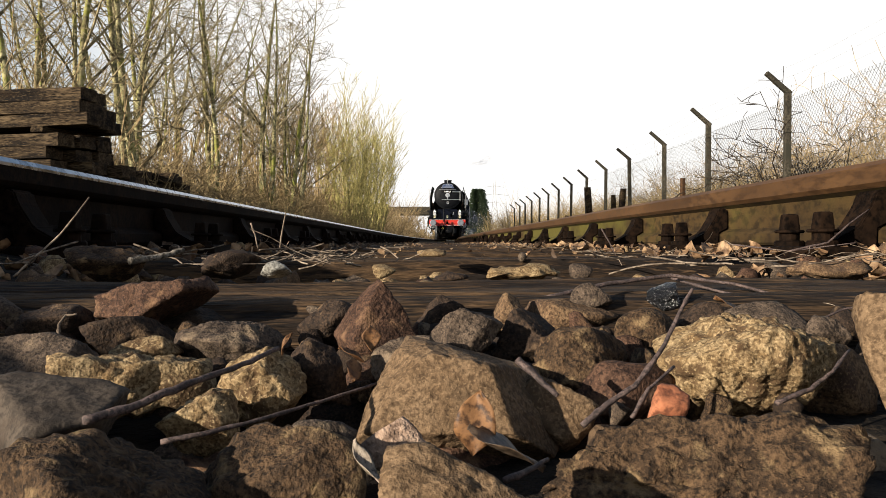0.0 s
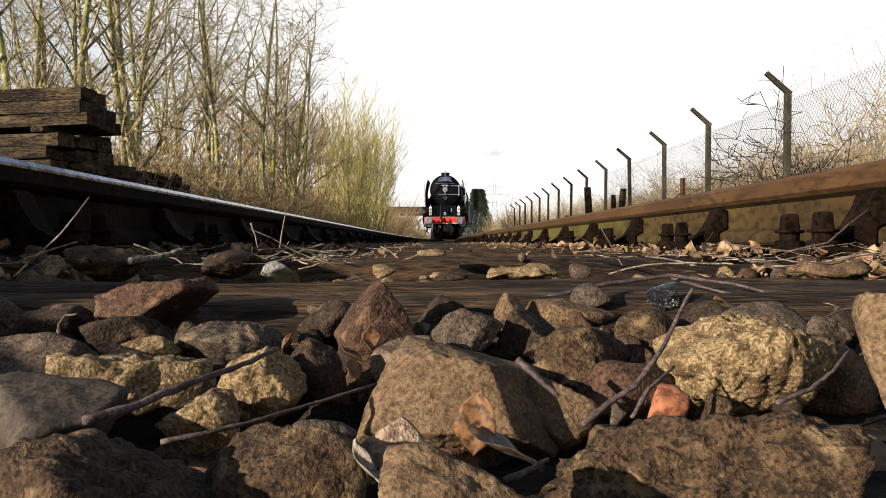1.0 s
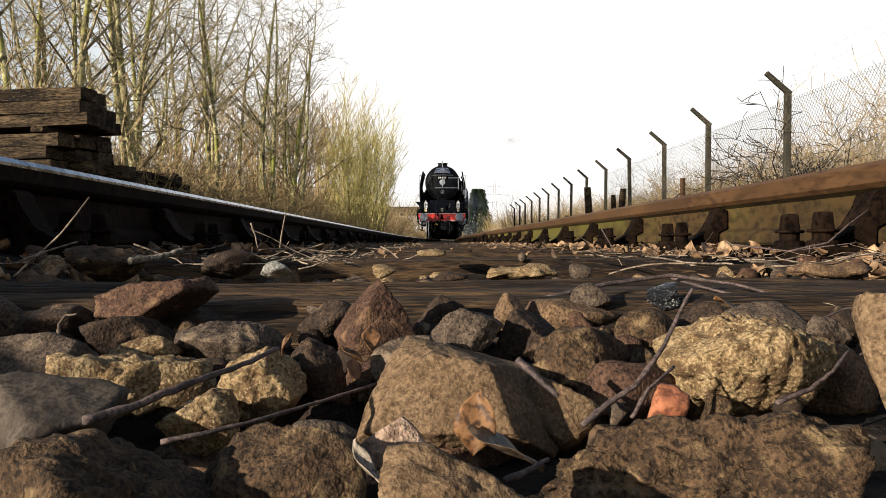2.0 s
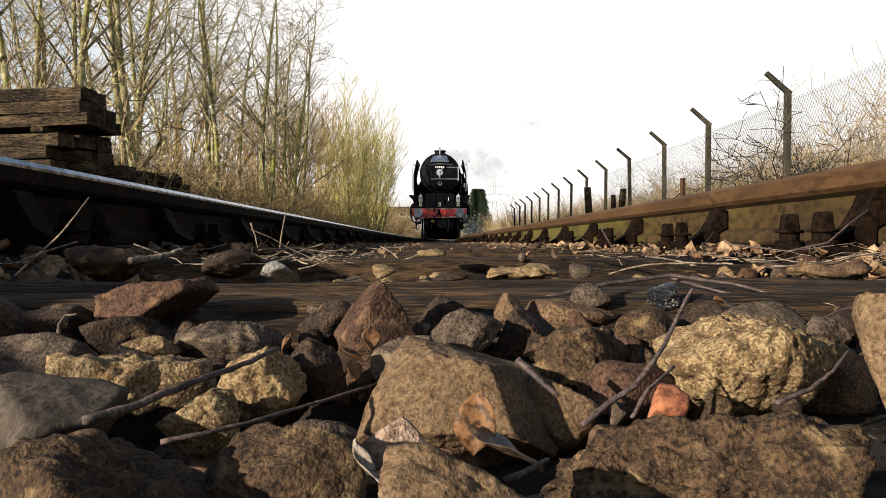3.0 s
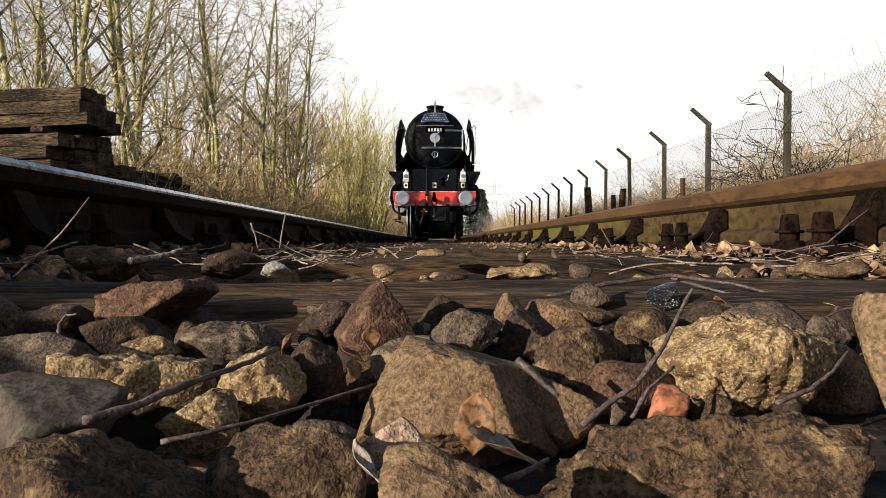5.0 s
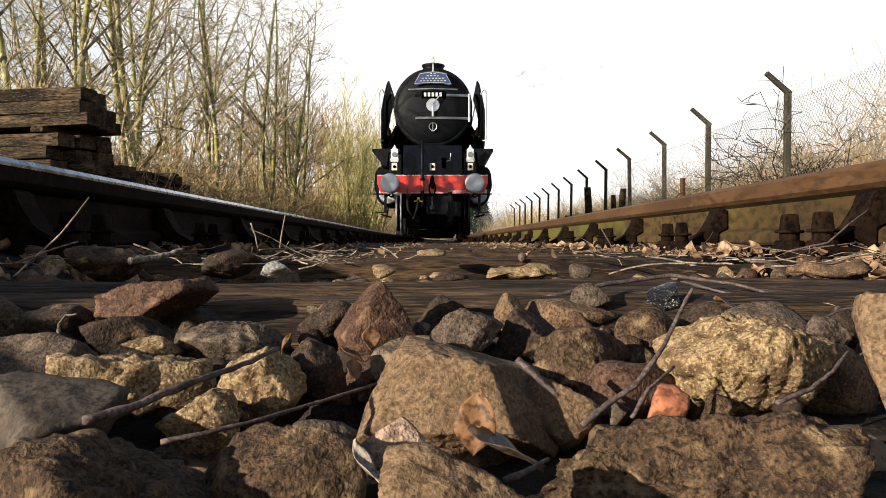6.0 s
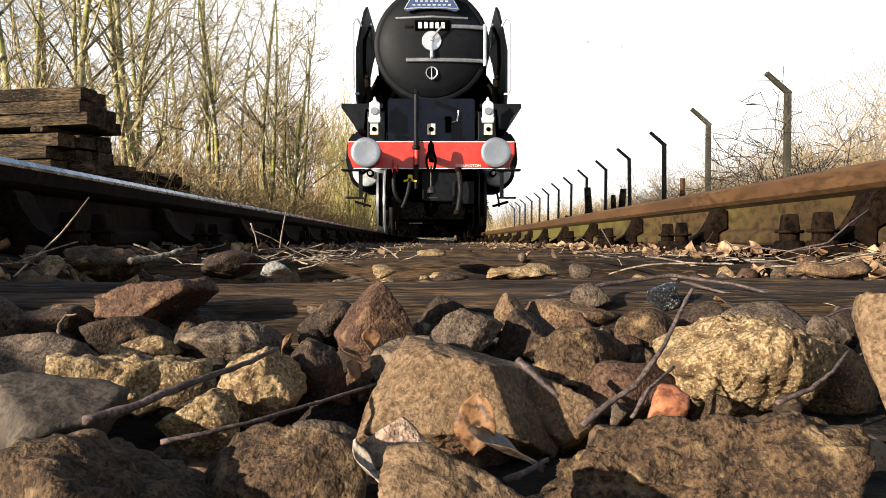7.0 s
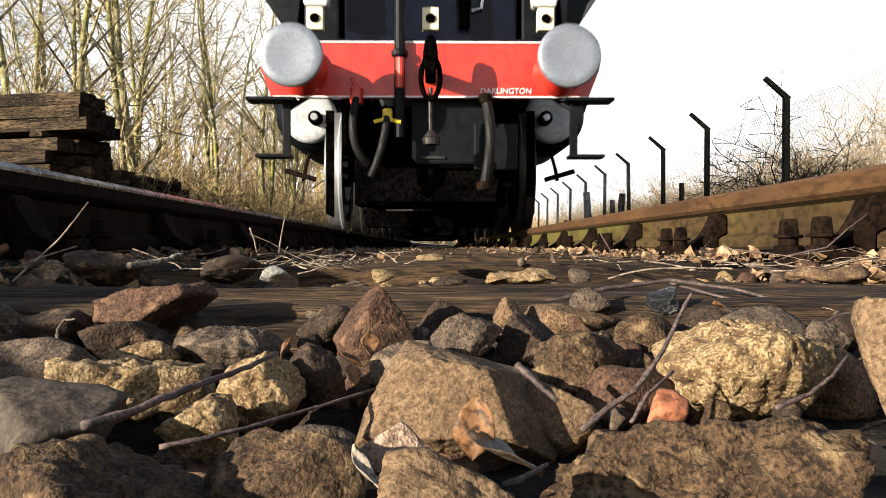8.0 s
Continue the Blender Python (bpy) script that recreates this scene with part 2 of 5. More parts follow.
def see_through(name, colour, opacity, scale):
    """Thin vapour: most of the light passes, more where the vapour is ragged and towards its rim."""
    m = bpy.data.materials.new(name)
    m.use_nodes = True
    n, l = m.node_tree.nodes, m.node_tree.links
    d, t, x = n.new("ShaderNodeBsdfDiffuse"), n.new("ShaderNodeBsdfTransparent"), n.new("ShaderNodeMixShader")
    d.inputs["Color"].default_value = (*colour, 1)
    tc, wisps, ball, a, b = n.new("ShaderNodeTexCoord"), n.new("ShaderNodeTexNoise"), n.new("ShaderNodeVectorMath"), n.new("ShaderNodeMapRange"), n.new("ShaderNodeMapRange")
    wisps.inputs["Scale"].default_value, wisps.inputs["Detail"].default_value = scale, 6.0
    l.new(tc.outputs["Object"], wisps.inputs["Vector"])
    flat = n.new("ShaderNodeVectorMath")
    flat.operation = "MULTIPLY"
    flat.inputs[1].default_value = (1, 0, 1)
    l.new(tc.outputs["Object"], flat.inputs[0])
    ball.operation = "LENGTH"
    l.new(flat.outputs[0], ball.inputs[0])
    for node, src, lo, hi, p, q in ((a, wisps.outputs["Fac"], 0.35, 0.65, 0.4, 1.0), (b, ball.outputs["Value"], 0.15, 0.95, opacity, 0.0)):
        node.interpolation_type = "SMOOTHSTEP"
        l.new(src, node.inputs["Value"])
        for key, value in (("From Min", lo), ("From Max", hi), ("To Min", p), ("To Max", q)):
            node.inputs[key].default_value = value
    k = n.new("ShaderNodeMath")
    k.operation = "MULTIPLY"
    l.new(a.outputs["Result"], k.inputs[0])
    l.new(b.outputs["Result"], k.inputs[1])
    l.new(k.outputs[0], x.inputs[0])
    l.new(t.outputs[0], x.inputs[1])
    l.new(d.outputs[0], x.inputs[2])
    l.new(x.outputs[0], n["Material Output"].inputs["Surface"])
    return m


SMOKE = see_through("thin_smoke", (0.40, 0.41, 0.47), 0.30, 1.6)
STEAM = see_through("white_steam", (0.95, 0.95, 0.95), 0.22, 2.5)


# ---- mesh tools ----
def part(name, bm, material, parent=None, label="", smooth=False):
    me = bpy.data.meshes.new(name)
    bm.to_mesh(me)
    bm.free()
    me.materials.append(material)
    if smooth:
        for p in me.polygons:
            p.use_smooth = True
    ob = new(name, me)
    ob.parent = parent
    if label:
        ob["label"] = label
    return ob


def raw(name, verts, faces, material, parent=None, smooth=False):
    me = bpy.data.meshes.new(name)
    me.from_pydata(verts, [], faces)
    me.materials.append(material)
    if smooth:
        me.polygons.foreach_set("use_smooth", [True] * len(me.polygons))
    me.update()
    ob = new(name, me)
    ob.parent = parent
    return ob


def thing(name, label, category, m=None, group="", kind=""):
    ob = new(name)
    ob.empty_display_size = 0.1
    if m is not None:
        ob.matrix_basis = m
    return tagged(ob, label, category, group, kind)


def box(sx, sy, sz, at=(0, 0, 0), bevel=0.0, turn=None, taper=(1, 1)):
    """A bevelled block; taper narrows the top in x and y."""
    bm = bmesh.new()
    bmesh.ops.create_cube(bm, size=1.0)
    for v in bm.verts:
        k = taper if v.co.z > 0 else (1, 1)
        v.co = Vector((v.co.x * sx * k[0], v.co.y * sy * k[1], v.co.z * sz))
    if bevel:
        bmesh.ops.bevel(bm, geom=bm.edges[:], offset=bevel, segments=2, affect="EDGES", profile=0.6)
    m = Matrix.Translation(at) @ (turn if turn else Matrix())
    bmesh.ops.transform(bm, matrix=m, verts=bm.verts)
    return bm


AXES = {"x": Matrix.Rotation(radians(90), 4, "Y"), "y": Matrix.Rotation(radians(-90), 4, "X"), "z": Matrix()}


def lathe(profile, at=(0, 0, 0), axis="z", seg=32, arc=(0, 360)):
    """Profile rows (radius, height) turned round the axis."""
    bm = bmesh.new()
    full = arc[1] - arc[0] >= 360
    k = seg if full else seg + 1
    rings = []
    for r, h in profile:
        ring = []
        for i in range(k):
            a = radians(arc[0] + (arc[1] - arc[0]) * i / seg)
            ring.append(bm.verts.new((r * math.cos(a), r * math.sin(a), h)))
        rings.append(ring)
    for a, b in zip(rings, rings[1:]):
        for i in range(seg):
            j = (i + 1) % k
            bm.faces.new((a[i], a[j], b[j], b[i]))
    bmesh.ops.remove_doubles(bm, verts=bm.verts, dist=1e-6)
    bmesh.ops.transform(bm, matrix=Matrix.Translation(at) @ AXES[axis], verts=bm.verts)
    bmesh.ops.recalc_face_normals(bm, faces=bm.faces)
    return bm


def cyl(r, h, at=(0, 0, 0), axis="z", seg=24, bevel=0.0):
    b = min(bevel, r * 0.4, h * 0.4) if bevel else 0
    prof = [(0, -h / 2), (r - b, -h / 2), (r, -h / 2 + b), (r, h / 2 - b), (r - b, h / 2), (0, h / 2)] if b else [(0, -h / 2), (r, -h / 2), (r, h / 2), (0, h / 2)]
    return lathe(prof, at, axis, seg)


def tube(points, radius, sides=8):
    """A round rod through the points; radius is one number or one a point."""
    bm = bmesh.new()
    pts = [Vector(p) for p in points]
    rad = radius if isinstance(radius, (list, tuple)) else [radius] * len(pts)
    rings = []
    for i, p in enumerate(pts):
        d = (pts[min(i + 1, len(pts) - 1)] - pts[max(i - 1, 0)]).normalized()
        u = d.cross(Vector((0.31, 0.17, 0.93))).normalized()
        w = d.cross(u)
        rings.append([bm.verts.new(p + rad[i] * (math.cos(a) * u + math.sin(a) * w)) for a in [2 * math.pi * k / sides for k in range(sides)]])
    for a, b in zip(rings, rings[1:]):
        for i in range(sides):
            bm.faces.new((a[i], a[(i + 1) % sides], b[(i + 1) % sides], b[i]))
    bm.faces.new(rings[0][::-1])
    bm.faces.new(rings[-1])
    bmesh.ops.recalc_face_normals(bm, faces=bm.faces)
    return bm


def bend(a, c, b, n=10):
    """Points of a smooth curve from a to b, drawn towards c."""
    a, b, c = Vector(a), Vector(b), Vector(c)
    return [(1 - t) ** 2 * a + 2 * t * (1 - t) * c + t * t * b for t in [i / n for i in range(n + 1)]]


def slab(outline, y0, y1, bevel=0.0):
    """An outline of (x, z) points made solid from y0 to y1."""
    bm = bmesh.new()
    f = bm.faces.new([bm.verts.new((x, y0, z)) for x, z in outline])
    r = bmesh.ops.extrude_face_region(bm, geom=[f])
    bmesh.ops.translate(bm, vec=(0, y1 - y0, 0), verts=[v for v in r["geom"] if isinstance(v, bmesh.types.BMVert)])
    bmesh.ops.recalc_face_normals(bm, faces=bm.faces)
    if bevel:
        bmesh.ops.bevel(bm, geom=bm.edges[:], offset=bevel, segments=2, affect="EDGES")
    return bm


def joined(*bms):
    out = bmesh.new()
    for b in bms:
        tmp = bpy.data.meshes.new("tmp")
        b.to_mesh(tmp)
        b.free()
        out.from_mesh(tmp)
        bpy.data.meshes.remove(tmp)
    return out


def bow(y):
    """The track's centre line: straight, then a gentle bend, then straight again."""
    return 0.0006 * max(0.0, min(y, 55) - 10) ** 2 + 0.054 * max(0.0, y - 55) * (y < 900)


def slope(y):
    return 0.0012 * max(0.0, min(y, 55) - 10)


# ---- ground ----
def ground_height(x, y):
    d = x - bow(y)
    side = abs(d)
    heap = max(0.0, 1 - abs(side - 0.72) / 0.34) * min(1.0, max(0.0, (y - 0.5) / 0.5)) * 0.055
    z = -0.045 + heap if side < 1.35 else -0.045 - 0.10 * min(1.0, (side - 1.35) / 0.8)
    if d < -4.5:
        z += min(1.6, 0.16 * (-d - 4.5))
    if d > 6.0:
        z += min(0.8, 0.05 * (d - 6.0))
    return z + 0.012 * noise.noise((x * 2.1, y * 2.1, 0)) + (0.15 * noise.noise((x * 0.2, y * 0.2, 3)) if side > 3 else 0)


def build_ground():
    xs = sorted(set([round(-3 + 0.1 * i, 3) for i in range(61)] + [s * v for v in (3.3, 3.8, 4.4, 5, 6, 7, 8.5, 10, 12, 15, 19, 25, 35, 50, 80, 140, 260, 600) for s in (-1, 1)]))
    ys = [-40, -20, -10, -5, -3, -2] + [-1.5 + 0.1 * i for i in range(76)] + [6.3, 6.7, 7.2, 8, 9, 10, 12, 14, 16, 18, 20, 23, 26, 30, 34, 38, 43, 48, 54, 60, 68, 76, 86, 96, 110, 130, 150, 180, 230, 300, 420, 700, 1400]
    verts = [(x + (bow(y) if abs(x) < 15 else 0), y, ground_height(x + (bow(y) if abs(x) < 15 else 0), y)) for y in ys for x in xs]
    nx = len(xs)
    faces = [(j * nx + i, j * nx + i + 1, (j + 1) * nx + i + 1, (j + 1) * nx + i) for j in range(len(ys) - 1) for i in range(nx - 1)]
    g = raw("ground", verts, faces, SOIL, smooth=True)
    g.data.materials.append(GRASS)
    for p in g.data.polygons:
        if abs(p.center.x - bow(p.center.y)) > 3.2:
            p.material_index = 1
    tagged(g, "dark trackbed soil with rough grass verges", "ground", kind="structure")


build_ground()

# ---- track ----
HEAD = [(-0.035, 0.165 - 0.008), (-0.028, 0.165), (0.028, 0.165), (0.035, 0.165 - 0.008), (0.0345, 0.128), (0.026, 0.119), (0.0105, 0.112),
        (0.0095, 0.060), (0.026, 0.052), (0.033, 0.046), (0.033, 0.026), (0.026, 0.020), (-0.026, 0.020), (-0.033, 0.026), (-0.033, 0.046), (-0.026, 0.052),
        (-0.0095, 0.060), (-0.0105, 0.112), (-0.026, 0.119), (-0.0345, 0.128)]


def sweep(profile, side, name, material, parent):
    ys = [-9 + 0.5 * i for i in range(39)] + [10.5 + 1.5 * i for i in range(95)]
    n = len(profile)
    verts = [(side * 0.7525 + bow(y) + x, y, z) for y in ys for x, z in profile]
    faces = [(j * n + i, j * n + (i + 1) % n, (j + 1) * n + (i + 1) % n, (j + 1) * n + i) for j in range(len(ys) - 1) for i in range(n)]
    faces += [tuple(range(n))[::-1], tuple(range((len(ys) - 1) * n, len(ys) * n))]
    ob = raw(name, verts, faces, material, parent)
    return ob


def build_rails():
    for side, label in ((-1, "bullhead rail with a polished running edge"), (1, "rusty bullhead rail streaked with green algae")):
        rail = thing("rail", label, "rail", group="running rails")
        # both rails are rusty; the left one's darker colour paints its shaded side
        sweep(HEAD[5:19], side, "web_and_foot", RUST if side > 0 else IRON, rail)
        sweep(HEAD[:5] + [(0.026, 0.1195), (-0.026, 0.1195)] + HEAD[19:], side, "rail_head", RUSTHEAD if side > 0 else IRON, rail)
        if side < 0:
            sweep([(0.026, 0.1656), (0.029, 0.1658), (0.0362, 0.157), (0.0356, 0.152), (0.034, 0.152), (0.027, 0.164)], side, "running_edge", POLISH, rail)


build_rails()
SLEEPERS = [-5.2, -4.4, -3.6, -2.8, -2.0, -1.2, -0.36, 0.525, 1.385, 2.135, 2.98] + [2.98 + 0.8 * i for i in range(1, 60)]


def sleeper_mesh(seed, nx=110, rows=52):
    prof = [(-0.127, -0.115), (-0.127, -0.08), (-0.127, -0.05), (-0.1265, -0.03), (-0.126, -0.016), (-0.122, -0.006)] + [(-0.117 + 0.234 * k / rows, 0.0) for k in range(rows + 1)] + [(0.123, -0.006), (0.127, -0.02), (0.127, -0.115)]
    verts = []
    for i in range(nx + 1):
        x = -1.29 + 2.58 * i / nx
        for y, z in prof:
            w = noise.noise((x * 1.3, y * 20 + seed, z * 22)) * 0.006 + noise.noise((x * 3.5, y * 75 + seed, z * 60)) * 0.0028
            w -= max(0.0, noise.noise((x * 0.9 + seed, y * 48, z * 48 + seed)) - 0.22) * 0.022
            w += noise.noise((x * 16, y * 110 + seed, z * 90)) * 0.0012
            verts.append((x, y + (w * 0.8 if z < -0.004 else 0), z + w - 0.002))
    n = len(prof)
    faces = [(i * n + k, i * n + k + 1, (i + 1) * n + k + 1, (i + 1) * n + k) for i in range(nx) for k in range(n - 1)]
    faces += [tuple(range(n)), tuple(range(nx * n, nx * n + n))[::-1]]
    me = bpy.data.meshes.new("sleeper")
    me.from_pydata(verts, [], faces)
    me.materials.append(WOOD)
    me.polygons.foreach_set("use_smooth", [True] * len(me.polygons))
    return me


def build_sleepers():
    meshes = [sleeper_mesh(i * 7.3) for i in range(5)]
    coarse = [sleeper_mesh(i * 5.1, 40, 14) for i in range(5)]
    for i, y in enumerate(SLEEPERS):
        ob = new("railway_sleeper", meshes[i % 5] if 0 < y < 5 else coarse[i % 5])
        ob.matrix_basis = pose(bow(y), y, 0.0, 0, 0, -math.degrees(slope(y)) + random.uniform(-0.3, 0.3))
        tagged(ob, "dark weathered timber railway sleeper bedded in ballast", "sleeper", "sleepers under the rails")


def build_chairs():
    """Cast-iron rail chair: base, inner and outer jaw, two inner bolts, an outer bolt and a wooden key. Inner side is -x."""
    chair = thing("rail_chair", "rusty cast iron rail chair bolted to a sleeper", "rail chair", group="chairs along the rails")
    part("base", box(0.37, 0.20, 0.024, (0, 0, 0.008), 0.006), IRON, chair)
    jaw = [(-0.036, 0.018), (-0.125, 0.018), (-0.112, 0.028), (-0.070, 0.052), (-0.046, 0.090), (-0.038, 0.112), (-0.0265, 0.116), (-0.0115, 0.108), (-0.0115, 0.062), (-0.034, 0.05)]
    part("inner_jaw", slab(jaw, -0.034, 0.034, 0.003), IRON, chair)
    part("outer_jaw", slab([(0.075, 0.018), (0.13, 0.018), (0.105, 0.06), (0.085, 0.115), (0.068, 0.118), (0.068, 0.05)], -0.05, 0.05, 0.003), IRON, chair)
    part("key", box(0.052, 0.16, 0.055, (0.042, 0.01, 0.083), 0.006), WOOD, chair)
    for x, y in ((-0.142, -0.062), (-0.142, 0.062), (0.155, 0.0)):
        bolt = part("bolt", joined(cyl(0.017, 0.03, (x, y, 0.032), seg=14, bevel=0.004), cyl(0.025, 0.006, (x, y, 0.046), seg=14, bevel=0.002), box(0.029, 0.029, 0.03, (x, y, 0.062), 0.004, taper=(0.82, 0.82))), IRON, chair)
        part("ferrule", cyl(0.026, 0.014, (x, y, 0.023), seg=14, bevel=0.003), IRON, bolt)
    first = True
    for y in SLEEPERS[:41]:
        for side in (-1, 1):
            m = pose(side * 0.7525 + bow(y), y, 0, 0, 0, (0 if side > 0 else 180) - math.degrees(slope(y)))
            if first:
                chair.matrix_basis = m
                first = False
            else:
                copy_thing(chair, m)


build_sleepers()
build_chairs()


# ---- ballast ----
def rock_mesh(size, seed, level=4, cuts=9, rough=0.10, faces=(), knob=0.0):
    """A broken stone: a ball cut by planes (given faces as normal and distance, then random ones), roughened at several scales."""
    rnd = random.Random(seed)
    bm = bmesh.new()
    bmesh.ops.create_icosphere(bm, subdivisions=level, radius=1.0)
    planes = [(Vector(f[:3]).normalized(), f[3]) for f in faces]
    for _ in range(cuts):
        nrm = Vector((rnd.gauss(0, 1), rnd.gauss(0, 1), rnd.gauss(0, 0.9))).normalized()
        planes.append((nrm, rnd.uniform(0.38, 0.74)))
    off = Vector((rnd.uniform(0, 50), rnd.uniform(0, 50), rnd.uniform(0, 50)))
    dims = Vector(size) * 0.5
    mean = (dims.x * dims.y * dims.z) ** (1 / 3)
    for v in bm.verts:
        # pull the vertex in along its ray to the nearest cutting plane: flat faces, worn arrises
        reach = 1.0
        for nrm, d in planes:
            c = v.co.dot(nrm)
            if c > 1e-4:
                reach = min(reach, d / c)
        p = v.co * (reach + 0.10 * (1 - reach))
        p = Vector((p.x * dims.x, p.y * dims.y, p.z * dims.z))
        out = Vector((v.co.x / dims.x, v.co.y / dims.y, v.co.z / dims.z)).normalized()
        q = p / mean + off
        k = noise.noise(q * 1.3) * 0.8 + noise.noise(q * 3.7) * 0.5 + noise.noise(q * 14) * 0.22
        k += knob * (abs(noise.noise(q * 3.4)) * 0.9 + abs(noise.noise(q * 7.5)) * 0.3 - 0.35) - (1 - knob) * abs(noise.noise(q * 6.5)) * 0.4
        if level > 4:
            k += noise.noise(q * 31) * 0.15 - max(0.0, noise.noise(q * 12) - 0.25) * 0.6
        v.co = p + out * (k * rough * mean)
    lo = [min(v.co[i] for v in bm.verts) for i in range(3)]
    hi = [max(v.co[i] for v in bm.verts) for i in range(3)]
    for v in bm.verts:
        v.co = Vector([((v.co[i] - lo[i]) / (hi[i] - lo[i]) - 0.5) * size[i] for i in range(3)])
    return bm


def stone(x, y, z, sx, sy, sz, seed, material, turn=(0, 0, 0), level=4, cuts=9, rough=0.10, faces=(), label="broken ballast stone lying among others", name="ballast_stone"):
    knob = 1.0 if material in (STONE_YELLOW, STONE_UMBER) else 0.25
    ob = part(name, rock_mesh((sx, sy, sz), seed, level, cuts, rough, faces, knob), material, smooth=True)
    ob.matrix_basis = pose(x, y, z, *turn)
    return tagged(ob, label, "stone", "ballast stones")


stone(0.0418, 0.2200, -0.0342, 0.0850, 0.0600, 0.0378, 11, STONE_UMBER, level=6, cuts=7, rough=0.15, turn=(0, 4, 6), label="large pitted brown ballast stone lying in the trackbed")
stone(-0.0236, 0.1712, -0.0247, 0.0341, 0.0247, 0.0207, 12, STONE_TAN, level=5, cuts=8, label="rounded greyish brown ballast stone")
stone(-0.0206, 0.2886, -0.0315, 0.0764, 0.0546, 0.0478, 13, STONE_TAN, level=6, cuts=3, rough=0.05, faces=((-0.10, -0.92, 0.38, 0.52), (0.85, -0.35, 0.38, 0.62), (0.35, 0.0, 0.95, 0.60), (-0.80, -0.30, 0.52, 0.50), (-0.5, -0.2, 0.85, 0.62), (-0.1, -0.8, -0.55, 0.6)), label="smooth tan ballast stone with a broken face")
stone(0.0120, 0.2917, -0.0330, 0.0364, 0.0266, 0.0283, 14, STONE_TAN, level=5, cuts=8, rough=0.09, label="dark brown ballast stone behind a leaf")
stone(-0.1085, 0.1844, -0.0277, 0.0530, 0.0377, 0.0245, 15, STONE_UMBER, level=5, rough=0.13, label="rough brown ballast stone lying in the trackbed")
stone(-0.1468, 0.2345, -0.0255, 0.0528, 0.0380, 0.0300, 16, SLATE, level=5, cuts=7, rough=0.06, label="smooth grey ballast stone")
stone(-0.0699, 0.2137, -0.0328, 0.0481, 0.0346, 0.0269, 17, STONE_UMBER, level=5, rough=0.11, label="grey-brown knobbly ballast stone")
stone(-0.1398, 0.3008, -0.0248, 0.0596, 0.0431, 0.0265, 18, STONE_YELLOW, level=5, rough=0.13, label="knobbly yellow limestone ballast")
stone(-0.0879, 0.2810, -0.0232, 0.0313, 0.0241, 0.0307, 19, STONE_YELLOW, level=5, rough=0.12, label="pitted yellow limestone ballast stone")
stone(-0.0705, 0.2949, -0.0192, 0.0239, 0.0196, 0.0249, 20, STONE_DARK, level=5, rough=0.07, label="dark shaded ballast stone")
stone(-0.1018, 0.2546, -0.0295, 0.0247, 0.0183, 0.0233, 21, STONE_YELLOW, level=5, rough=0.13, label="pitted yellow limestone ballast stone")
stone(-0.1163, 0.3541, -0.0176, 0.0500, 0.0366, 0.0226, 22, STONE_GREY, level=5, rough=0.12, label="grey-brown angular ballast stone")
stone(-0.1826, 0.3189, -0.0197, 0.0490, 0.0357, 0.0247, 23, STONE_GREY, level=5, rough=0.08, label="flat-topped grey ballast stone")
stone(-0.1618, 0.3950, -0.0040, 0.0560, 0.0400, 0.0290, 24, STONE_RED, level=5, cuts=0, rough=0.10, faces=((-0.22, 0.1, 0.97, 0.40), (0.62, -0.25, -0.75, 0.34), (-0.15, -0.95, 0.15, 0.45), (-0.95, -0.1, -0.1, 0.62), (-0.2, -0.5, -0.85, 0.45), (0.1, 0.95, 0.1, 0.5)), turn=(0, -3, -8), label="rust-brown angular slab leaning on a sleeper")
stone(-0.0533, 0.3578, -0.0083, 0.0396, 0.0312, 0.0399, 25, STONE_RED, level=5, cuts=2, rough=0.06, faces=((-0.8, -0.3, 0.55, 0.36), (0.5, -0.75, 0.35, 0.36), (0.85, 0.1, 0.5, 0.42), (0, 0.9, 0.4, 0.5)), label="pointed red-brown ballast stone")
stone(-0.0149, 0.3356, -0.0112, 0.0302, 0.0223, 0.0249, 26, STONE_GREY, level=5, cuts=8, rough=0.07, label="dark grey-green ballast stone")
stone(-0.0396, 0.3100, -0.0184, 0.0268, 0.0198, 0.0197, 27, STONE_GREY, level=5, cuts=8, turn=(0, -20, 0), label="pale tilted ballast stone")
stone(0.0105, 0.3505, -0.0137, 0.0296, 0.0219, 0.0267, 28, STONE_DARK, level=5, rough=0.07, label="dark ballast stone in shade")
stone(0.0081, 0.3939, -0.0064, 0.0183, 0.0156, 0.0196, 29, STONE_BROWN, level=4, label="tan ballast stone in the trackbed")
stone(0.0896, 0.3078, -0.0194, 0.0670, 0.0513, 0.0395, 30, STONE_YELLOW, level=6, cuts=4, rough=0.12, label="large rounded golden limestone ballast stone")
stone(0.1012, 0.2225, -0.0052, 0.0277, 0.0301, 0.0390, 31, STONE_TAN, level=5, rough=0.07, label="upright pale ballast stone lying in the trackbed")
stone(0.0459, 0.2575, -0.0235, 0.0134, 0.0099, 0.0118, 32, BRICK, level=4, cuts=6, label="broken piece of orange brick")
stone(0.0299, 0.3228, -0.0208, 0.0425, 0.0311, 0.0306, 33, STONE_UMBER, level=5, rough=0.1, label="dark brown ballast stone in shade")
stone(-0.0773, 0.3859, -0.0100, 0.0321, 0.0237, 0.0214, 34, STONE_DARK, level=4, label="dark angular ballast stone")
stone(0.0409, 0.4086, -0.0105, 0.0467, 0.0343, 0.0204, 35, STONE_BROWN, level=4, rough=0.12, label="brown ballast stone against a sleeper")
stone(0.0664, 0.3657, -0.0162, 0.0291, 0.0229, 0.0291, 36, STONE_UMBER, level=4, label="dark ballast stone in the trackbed")
